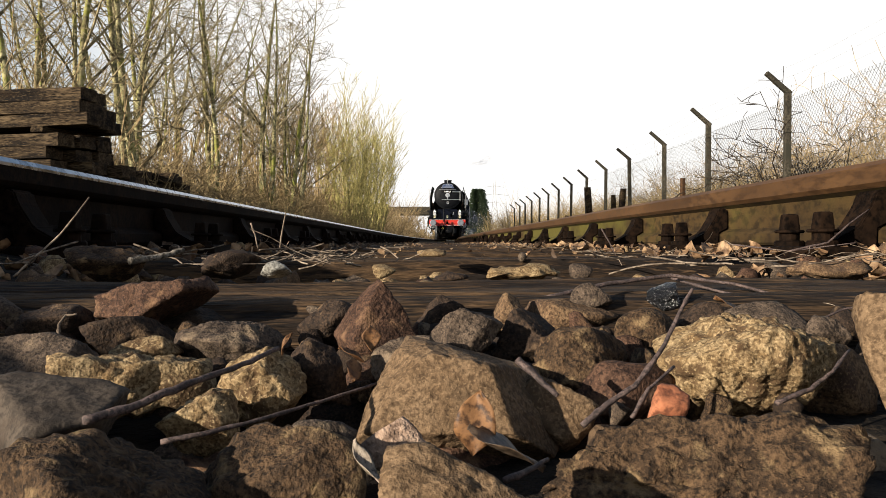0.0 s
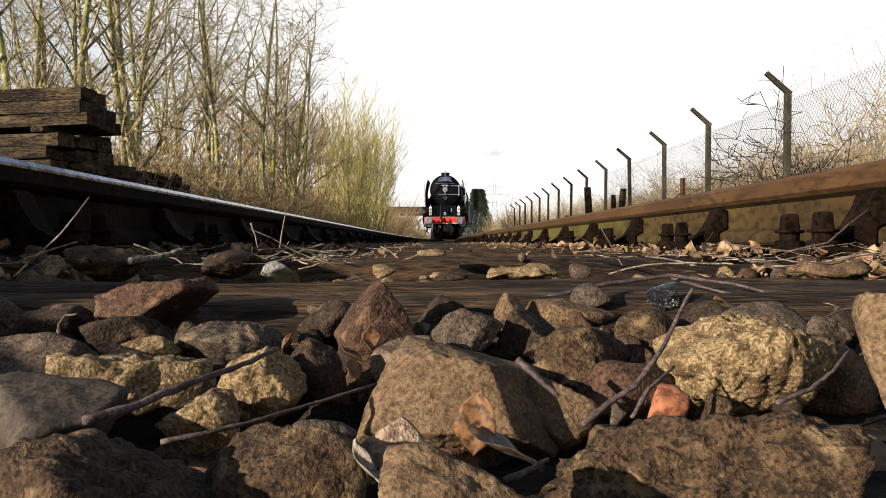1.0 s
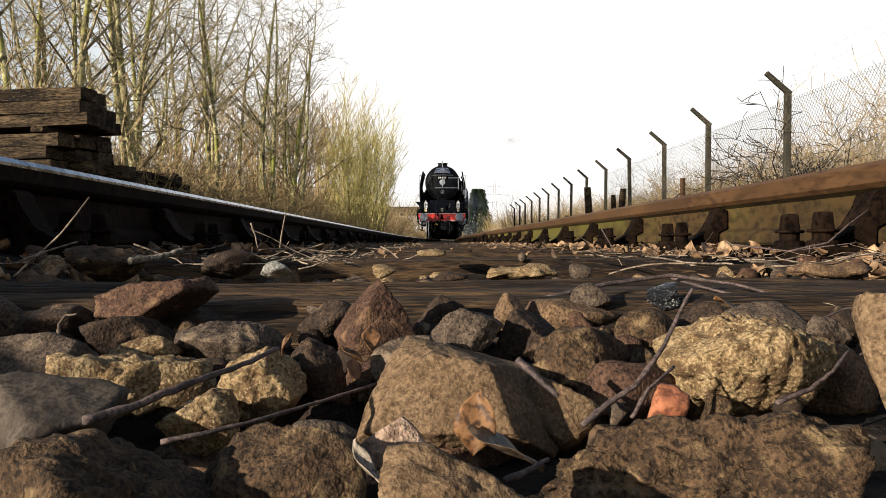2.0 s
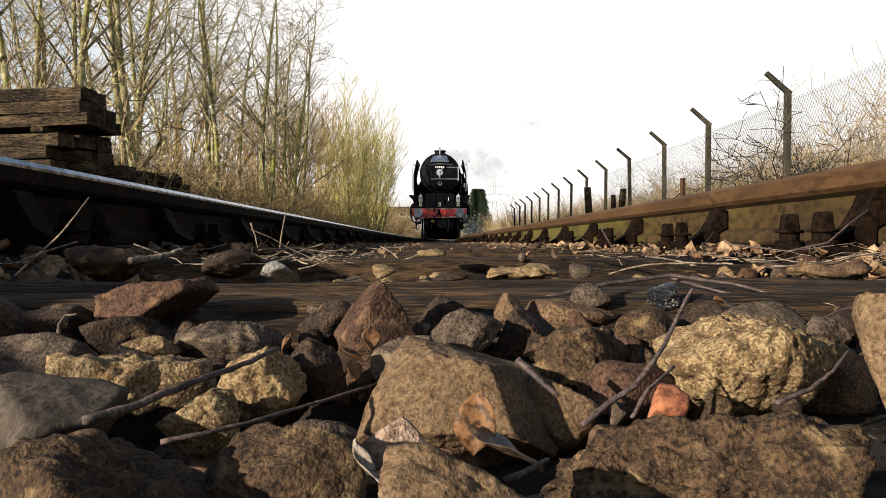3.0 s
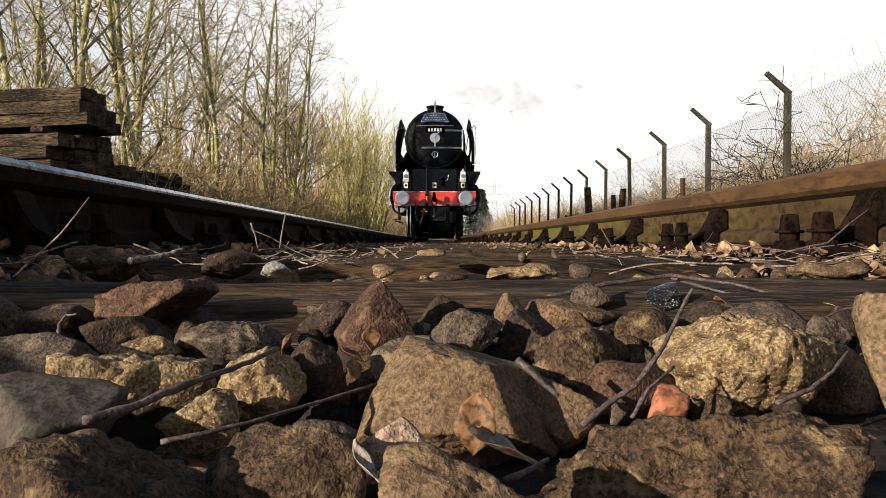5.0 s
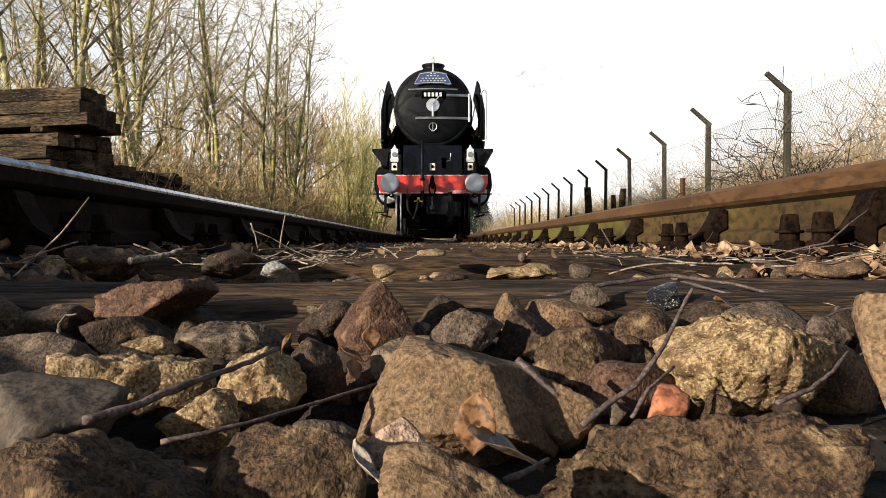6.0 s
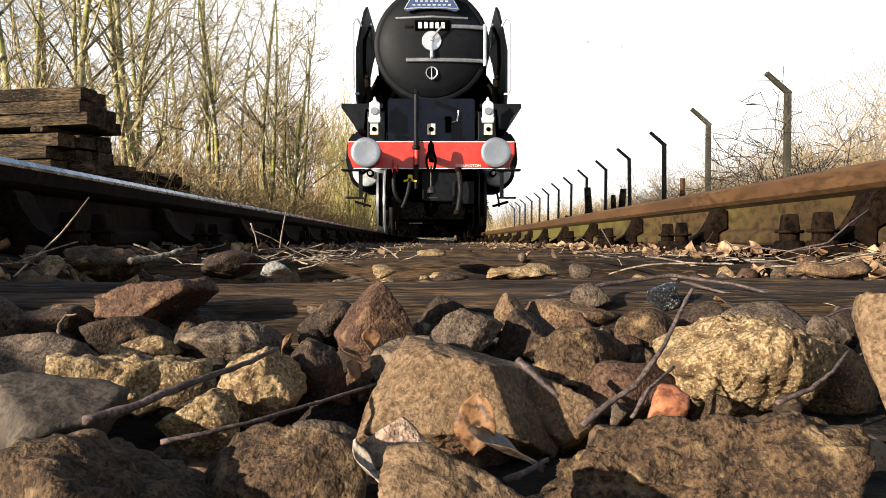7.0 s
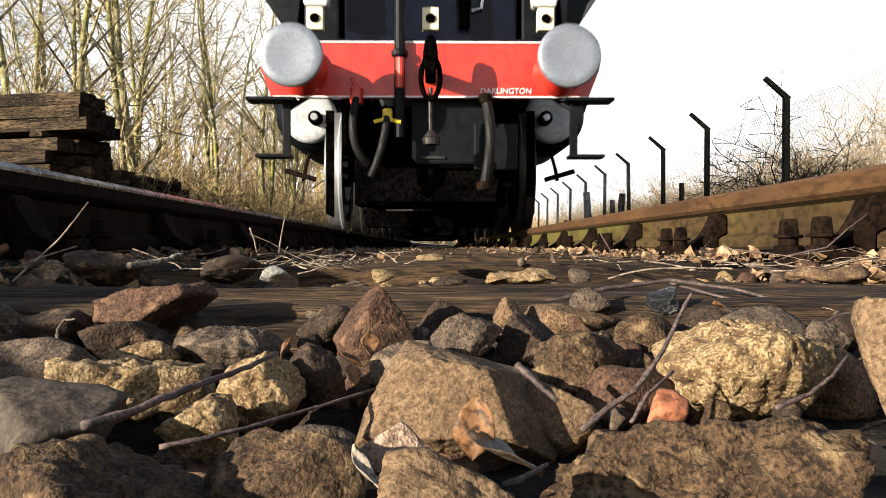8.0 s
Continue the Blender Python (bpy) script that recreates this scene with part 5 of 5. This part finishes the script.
        part("valve", joined(cyl(0.05, 0.14, (s * 0.98, 1.60, 2.28), "z", 14, 0.01), cyl(0.03, 0.12, (s * 0.98, 1.53, 2.36), "y", 12, 0.006)), IRON, d)
        part("drain_pipe", tube(bend((s * 0.86, 1.56, 2.25), (s * 0.98, 1.50, 2.12), (s * 0.92, 1.52, 1.88), 8), 0.022), IRON, d)
        part("lamp_bracket", box(0.05, 0.05, 0.30, (s * 0.92, 1.2, 2.0), 0.006), DEEP_BLACK, d)
        part("frame_plate", box(0.035, 9.0, 0.72, (s * 0.60, 5.1, 0.92), 0.004), DEEP_BLACK, e)
        part("guard_iron", slab([(s * 0.70, 0.85), (s * 0.76, 0.85), (s * 0.76, 0.10), (s * 0.70, 0.07)], 0.86, 0.89, 0.004), DEEP_BLACK, e)
    # front apron and box between the frames
    part("front_apron", slab([(-0.63, 1.27), (0.63, 1.27), (0.63, 1.93), (-0.63, 1.93)], 0.92, 1.4, 0.02), BLUE, e)
    part("front_platform", box(2.3, 0.5, 0.03, (0, 0.75, 1.262), 0.006), BLACK, e)
    for s in (-1, 1):
        part("side_box", box(0.26, 0.5, 0.46, (s * 0.80, 1.2, 1.52), 0.02), BLACK, e)
    # near-black box and plates paint the shaded void below the buffer beam
    part("drag_box", box(1.15, 0.4, 0.75, (0, 1.30, 0.55), 0.02), DEEP_BLACK, e)
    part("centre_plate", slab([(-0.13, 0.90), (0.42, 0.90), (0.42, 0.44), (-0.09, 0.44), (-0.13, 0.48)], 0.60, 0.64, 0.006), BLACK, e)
    part("cross_bar", box(1.12, 0.10, 0.13, (0.02, 0.78, 0.34), 0.015), DEEP_BLACK, e)
    part("smokebox_saddle", box(1.75, 1.0, 0.75, (0, 2.3, 2.05), 0.05), DEEP_BLACK, e)
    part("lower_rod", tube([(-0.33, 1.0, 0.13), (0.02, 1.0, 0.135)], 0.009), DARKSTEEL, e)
    part("lower_plate", slab([(-0.50, 0.42), (0.50, 0.42), (0.46, 0.18), (-0.46, 0.18)], 0.70, 0.74, 0.004), DEEP_BLACK, e)
    part("plate_box", box(0.30, 0.04, 0.32, (0.45, 0.57, 0.55), 0.01), BLACK, e)
    part("sign_line", box(0.16, 0.005, 0.018, (0.02, 0.59, 0.48)), DARKSTEEL, e)
    centre = part("headlamp", box(0.115, 0.09, 0.155, (0, 0.62, 1.44), 0.01), CREAM, e, "cream square headlamp")
    part("lens", cyl(0.033, 0.02, (0, 0.57, 1.44), "y", 20, 0.004), DEEP_BLACK, centre)
    part("lubricator", joined(cyl(0.045, 0.16, (0.24, 0.85, 1.52), "z", 16, 0.01), cyl(0.055, 0.05, (0.24, 0.85, 1.63), "z", 16, 0.01)), DEEP_BLACK, e)
    part("whistle_pipe", tube([(0.30, 0.88, 1.58), (0.37, 0.88, 1.60), (0.39, 0.88, 1.75)], 0.012), STEEL, e)
    # couplings and hoses
    h = part("coupling_hook", joined(slab([(-0.035, 0.98), (0.035, 0.98), (0.05, 1.10), (0.035, 1.20), (0, 1.24), (-0.035, 1.20), (-0.05, 1.10)], 0.18, 0.26, 0.012), box(0.07, 0.3, 0.09, (0, 0.36, 1.02), 0.01)), DEEP_BLACK, e)
    part("shackle", tube([(0.062 * math.cos(a), 0.24, 0.96 + 0.14 * math.sin(a)) for a in [radians(115 + 310 * k / 20) for k in range(21)]], 0.018), DEEP_BLACK, h)
    part("coupling_screw", tube([(0, 0.26, 0.90), (0, 0.28, 0.70), (0.005, 0.28, 0.56)], 0.014), DARKSTEEL, h)
    part("screw_weight", lathe([(0, 0), (0.055, 0.01), (0.06, 0.05), (0.02, 0.10), (0, 0.11)], (0.005, 0.28, 0.52), "z", 16), DARKSTEEL, h)
    p = part("vacuum_standpipe", tube([(-0.21, 0.46, 0.60), (-0.21, 0.46, 1.1), (-0.21, 0.46, 1.90), (-0.21, 0.50, 1.95), (-0.21, 0.7, 1.96)], 0.036, 12), BLACK, e)
    part("collar", cyl(0.055, 0.05, (-0.21, 0.46, 1.17), "z", 16, 0.01), BLACK, p)
    part("red_pipe", tube([(-0.205, 0.43, 0.93), (-0.205, 0.43, 1.13)], 0.03, 12), RED, p)
    a = part("brake_hose", tube(bend((-0.50, 0.44, 0.86), (-0.56, 0.30, 0.52), (-0.42, 0.42, 0.42), 12), 0.028, 10), RUBBER, e, "rubber brake hose with a red cock")
    part("cock", joined(cyl(0.045, 0.12, (-0.50, 0.46, 0.88), "z", 14, 0.01), tube([(-0.50, 0.43, 0.92), (-0.53, 0.42, 1.0)], 0.014)), RED, a)
    a = part("brake_hose", tube(bend((-0.29, 0.44, 0.76), (-0.31, 0.36, 0.5), (-0.40, 0.44, 0.34), 12), 0.028, 10), RUBBER, e, "rubber brake hose with a yellow cock")
    part("cock", joined(cyl(0.034, 0.08, (-0.29, 0.44, 0.75), "z", 14, 0.008), tube([(-0.38, 0.43, 0.70), (-0.30, 0.42, 0.72), (-0.20, 0.43, 0.70)], 0.014)), YELLOW, a)
    a = part("steam_heat_hose", tube(bend((0.37, 0.44, 0.86), (0.44, 0.38, 0.6), (0.36, 0.44, 0.27), 12), 0.036, 10), RUBBER, e, "thick steam heating hose")
    part("hose_end", cyl(0.045, 0.07, (0.37, 0.44, 0.86), "z", 14, 0.01), IRON, a)
    part("hose_end", cyl(0.05, 0.06, (0.36, 0.44, 0.27), "z", 14, 0.01), IRON, a)
    # smokebox and boiler
    part("smokebox", lathe([(0.80, 1.50), (0.865, 1.50), (0.875, 1.52), (0.875, 3.1)], (0, 0, 2.84), "y", 64), SMOKEBOX, e, smooth=True)
    sd = part("smokebox_door", lathe([(0, 1.33), (0.2, 1.335), (0.45, 1.36), (0.65, 1.41), (0.75, 1.46), (0.775, 1.48), (0.80, 1.495), (0.80, 1.51)], (0, 0, 2.84), "y", 64), SMOKEBOX, e, smooth=True)
    part("door_disc", cyl(0.145, 0.025, (0, 1.325, 2.86), "y", 32, 0.005), STEEL, sd, "bright steel centre disc")
    part("door_handle", joined(tube([(0, 1.28, 2.90), (0, 1.27, 2.60)], [0.018, 0.026]), tube([(0, 1.25, 2.88), (0.19, 1.25, 3.10)], [0.018, 0.012]), cyl(0.035, 0.09, (0, 1.29, 2.88), "y", 16, 0.006)), STEEL, sd)
    for z, x0 in ((3.075, 0.30), (2.575, -0.38)):
        xs = [x0 + (0.83 - x0) * k / 10 for k in range(11)]
        part("hinge_strap", tube([(x, 1.315 + 0.17 * (x * x + (z - 2.84) ** 2) ** 1.2, z) for x in xs], 0.03, 6), STEEL, sd)
    part("hinge_strap", box(0.13, 0.04, 0.045, (-0.34, 1.36, 3.075), 0.01), IRON, sd)
    part("hinge_pin", tube([(0.80, 1.40, 2.50), (0.80, 1.40, 3.12)], 0.022), STEEL, sd)
    part("door_rail", tube([(-0.54, 1.40, 3.215), (0, 1.34, 3.225), (0.54, 1.40, 3.215)], 0.014), STEEL, sd)
    np_ = part("number_plate", box(0.52, 0.02, 0.16, (0.01, 1.335, 3.09), 0.004), DEEP_BLACK, sd, "black cast number plate")
    for k in range(5):
        part("raised_figure", box(0.052, 0.012, 0.088, (-0.17 + 0.085 * k, 1.322, 3.09), 0.006), WHITE, np_)
    em = part("emblem_ring", lathe([(0.075, 1.335), (0.09, 1.33), (0.09, 1.345), (0.075, 1.345)], (0, 0, 2.39), "y", 32), STEEL, sd)
    part("emblem_bar", box(0.012, 0.01, 0.2, (0, 1.34, 2.38)), STEEL, em)
    part("emblem_bar", box(0.08, 0.01, 0.012, (0, 1.338, 2.30)), STEEL, em)
    hb = part("headboard", slab([(-0.42, 3.32), (-0.36, 3.29), (-0.2, 3.325), (0, 3.335), (0.2, 3.325), (0.36, 3.29), (0.42, 3.32), (0.33, 3.47), (0.3, 3.55), (0.15, 3.585), (0, 3.595), (-0.15, 3.585), (-0.3, 3.55), (-0.33, 3.47)], 1.30, 1.33, 0.004), PLAQUE, e, "blue enamel headboard with pale lettering bars")
    part("border", tube([(-0.40, 1.297, 3.325), (-0.2, 1.297, 3.342), (0.2, 1.297, 3.342), (0.40, 1.297, 3.325), (0.32, 1.297, 3.465), (0.28, 1.297, 3.54), (0, 1.297, 3.58), (-0.28, 1.297, 3.54), (-0.32, 1.297, 3.465), (-0.40, 1.297, 3.325)], 0.007, 6), PALEGREY, hb)
    for z, w in ((3.545, 0.16), (3.495, 0.30), (3.44, 0.52), (3.385, 0.60)):
        n = max(2, int(w / 0.07))
        for k in range(n):
            part("lettering_bar", box(w / n * 0.6, 0.006, 0.02, (-w / 2 + (k + 0.5) * w / n, 1.296, z)), PALEGREY, hb)
    part("chimney", lathe([(0.36, 3.58), (0.28, 3.66), (0.235, 3.72), (0.235, 3.80), (0.265, 3.84), (0.26, 3.865), (0.22, 3.865), (0.20, 3.6)], (0, 1.95, 0), "z", 40), BLACK, e, smooth=True)
    part("chimney_lip", lathe([(0.0, 3.80), (0.21, 3.80)], (0, 1.95, 0), "z", 24), DEEP_BLACK, e)
    part("lamp_iron", joined(box(0.035, 0.02, 0.22, (0, 1.50, 3.74), 0.004), box(0.085, 0.06, 0.10, (0, 1.49, 3.86), 0.012), cyl(0.03, 0.05, (0, 1.49, 3.93), "z", 12, 0.006)), PALEGREY, e)
    part("boiler", lathe([(0.90, 3.1), (0.93, 3.15), (0.98, 8.0), (0.98, 10.2)], (0, 0, 2.84), "y", 56), BLACK, e, smooth=True)
    part("firebox", box(1.9, 2.6, 1.5, (0, 9.6, 2.2), 0.2), BLACK, e)
    part("dome", lathe([(0.36, 3.7), (0.34, 3.85), (0.26, 3.95), (0, 3.98)], (0, 6.2, 0), "z", 32), BLACK, e, smooth=True)
    for s in (-1, 1):
        part("boiler_handrail", tube([(s * 0.93, 1.7, 3.2), (s * 1.02, 3.2, 3.25), (s * 1.06, 9.8, 3.25)], 0.016), STEEL, e)
        part("steam_pipe", tube([(s * 0.80, 2.4, 2.5), (s * 1.0, 2.4, 2.2), (s * 1.02, 2.4, 1.7)], 0.11, 14), BLACK, e)
        part("connecting_rod", box(0.06, 3.3, 0.12, (s * 1.02, 4.9, 0.95), 0.01), STEEL, e)
    cab = part("cab", joined(slab([(-1.32, 1.4), (1.32, 1.4), (1.32, 2.95), (1.05, 3.55), (0.5, 3.83), (0, 3.9), (-0.5, 3.83), (-1.05, 3.55), (-1.32, 2.95)], 10.7, 12.6, 0.02)), BLACK, e)
    for s in (-1, 1):
        part("cab_window", box(0.26, 0.03, 0.42, (s * 1.1, 10.69, 2.85), 0.02), STEEL, cab)
    wheels = []
    for s in (-1, 1):
        for y, r, n in ((1.73, 0.483, 10), (3.635, 0.483, 10), (5.3, 1.016, 20), (7.51, 1.016, 20), (9.72, 1.016, 20), (12.2, 0.56, 12)):
            wheels.append((wheel(e, s * 0.752, y, r, n, side=s, lit_tyre=y < 2 and s < 0), s * 0.752, y, r))
    for y, r in ((1.73, 0.09), (3.635, 0.09)):
        part("axle", cyl(r, 1.5, (0, y, 0.483), "x", 16), DEEP_BLACK, e)
    part("ash_pan", box(1.1, 3.2, 0.85, (0, 10.2, 0.52), 0.05), DEEP_BLACK, e)
    part("stretcher", box(1.15, 0.06, 0.55, (0, 2.6, 0.50), 0.02), DEEP_BLACK, e)
    # added black beams that close the bright gap under the engine, as shade would
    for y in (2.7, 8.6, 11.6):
        part("brake_beam", box(1.2, 0.12, 0.26, (0, y, 0.17), 0.02), DEEP_BLACK, e)
    part("bogie_frame", box(0.95, 2.9, 0.30, (0, 2.7, 0.50), 0.03), DEEP_BLACK, e)
    return e, wheels


def shed_name(e):
    """The shed name painted on the beam, in the built-in font, as a mesh."""
    cu = bpy.data.curves.new("lettering", "FONT")
    cu.body, cu.size, cu.align_x, cu.extrude = "DARLINGTON", 0.062, "CENTER", 0.002
    tmp = new("lettering", cu)
    me = bpy.data.meshes.new_from_object(tmp.evaluated_get(bpy.context.evaluated_depsgraph_get()))
    bpy.data.objects.remove(tmp)
    me.materials.clear()
    me.materials.append(WHITE)
    xs = [v.co.x for v in me.vertices]
    k = 0.345 / (max(xs) - min(xs))
    ob = new("shed_lettering", me)
    ob.parent = e
    ob.matrix_basis = pose(0.515, 0.494, 0.905, 90) @ Matrix.Diagonal((k, k, 1, 1))


def build_tender():
    t = thing("tender", "black coal tender coupled behind the locomotive", "tender")
    part("tank", slab([(-1.30, 1.25), (1.30, 1.25), (1.33, 1.5), (1.33, 2.75), (1.22, 3.05), (0.9, 3.3), (-0.9, 3.3), (-1.22, 3.05), (-1.33, 2.75), (-1.33, 1.5)], 0.0, 7.6, 0.02), BLACK, t)
    part("coal", rock_mesh((1.7, 4.0, 0.5), 5, 4, 6, 0.12), COAL, t).location = (0, 2.6, 3.35)
    part("frame", box(1.9, 7.6, 0.6, (0, 3.8, 0.95), 0.02), DEEP_BLACK, t)
    # gear box drawn down low and black, added to darken the gap beneath
    part("brake_gear", box(1.2, 5.5, 0.55, (0, 3.4, 0.29), 0.05), DEEP_BLACK, t)
    ws = []
    for s in (-1, 1):
        for y in (0.9, 2.5, 4.1, 5.7):
            ws.append((wheel(t, s * 0.752, y, 0.635, 12, side=s), s * 0.752, y, 0.635))
    return t, ws


LOCO, LOCO_WHEELS = build_locomotive()
shed_name(LOCO)
TENDER, TENDER_WHEELS = build_tender()


# ---- smoke and steam ----
def puff(name, label, sizes, material, seed):
    """A cloud in rigid lumpy pieces, each of unit radius, scaled."""
    rnd = random.Random(seed)
    c = thing(name, label, "smoke")
    for x, y, z, sx, sy, sz in sizes:
        bm = bmesh.new()
        bmesh.ops.create_icosphere(bm, subdivisions=4, radius=1.0)
        off = Vector((rnd.uniform(0, 9), rnd.uniform(0, 9), rnd.uniform(0, 9)))
        for v in bm.verts:
            v.co *= 0.85 + 0.30 * noise.noise(v.co * 1.7 + off) + 0.14 * noise.noise(v.co * 4 + off)
        ob = part("billow", bm, material, c, smooth=True)
        ob.matrix_basis = pose(x, y, z) @ Matrix.Diagonal((sx, sy, sz, 1))
    return c


SMOKE_CLOUD = puff("smoke_cloud", "thin grey smoke drifting above the line", ((0.1, 0, 0.1, 1.3, 0.7, 1.05), (0.9, 0.4, -0.35, 1.2, 0.7, 0.9), (-1.2, 0.8, 0.2, 1.5, 0.6, 0.7)), SMOKE, 1)
SMOKE_WISP = puff("smoke_wisp", "faint grey smoke wisp above the line", ((0, 0, 0, 0.9, 0.5, 0.35), (0.5, 0.3, 0.3, 0.6, 0.4, 0.3)), SMOKE, 2)
STEAM_CLOUD = puff("steam_cloud", "white steam blown from the cylinder drain cocks", ((0, 0, 0, 0.45, 0.9, 0.42), (0.3, 0.9, 0.12, 0.6, 1.1, 0.5)), STEAM, 3)

PASSED = ((0.0, 51.3), (1.5, 42.7), (3.0, 34.0), (4.5, 25.1), (6.0, 16.6), (7.0, 10.87), (7.5, 8.0), (8.0, 5.07))


def ahead(t):
    """Metres from the lens to the buffers, along the line."""
    for (a, p), (b, q) in zip(PASSED, PASSED[1:]):
        if t <= b:
            return p + (q - p) * (t - a) / (b - a)
    return PASSED[-1][1]


def on_track(y, half):
    """Pose of a vehicle whose front end is at y, turned with the bend at its middle."""
    return pose(bow(y) - 0.025, y, TOP, 0, 0, -math.degrees(slope(y + half)))



def motions():
    times = [round(0.1 * i, 2) for i in range(81)]
    walk(LOCO, [(t, on_track(ahead(t), 6.0)) for t in times])
    walk(TENDER, [(t, on_track(ahead(t) + 13.2, 4.0)) for t in times])
    for w, x, y, r in LOCO_WHEELS + TENDER_WHEELS:
        walk(w, [(t, pose(x, y, r, math.degrees((ahead(0) - ahead(t)) / r))) for t in times])

    walk(STEAM_CLOUD, [(t, pose(bow(ahead(t)) + 1.35 + 0.05 * math.sin(5 * t), ahead(t) + 3.2, TOP + 0.38 + 0.03 * math.sin(7 * t))) for t in times])
    walk(SMOKE_CLOUD, [(0.0, pose(2.3, 62.0, 1.9)), (1.0, pose(1.7, 55.0, 2.0)), (2.0, pose(1.3, 47.0, 2.5)), (2.8, pose(1.7, 40.0, 3.5)), (3.5, pose(2.5, 35.0, 4.65)), (4.5, pose(2.85, 33.0, 5.35)), (6.0, pose(3.9, 32.0, 6.8, 0, 10, 0)), (6.5, pose(5.0, 32.0, 7.0, 0, 20, 0)), (7.2, pose(7.2, 32.0, 8.6, 0, 30, 0)), (8.0, pose(9.8, 32.0, 11.5, 0, 40, 0))])
    walk(SMOKE_WISP, [(0.0, pose(3.2, 54.0, 5.2)), (1.5, pose(4.5, 54.0, 6.2, 0, 10, 0)), (4.0, pose(8.0, 54.0, 9.0, 0, 15, 0)), (8.0, pose(14.0, 54.0, 14.0, 0, 20, 0))])


motions()
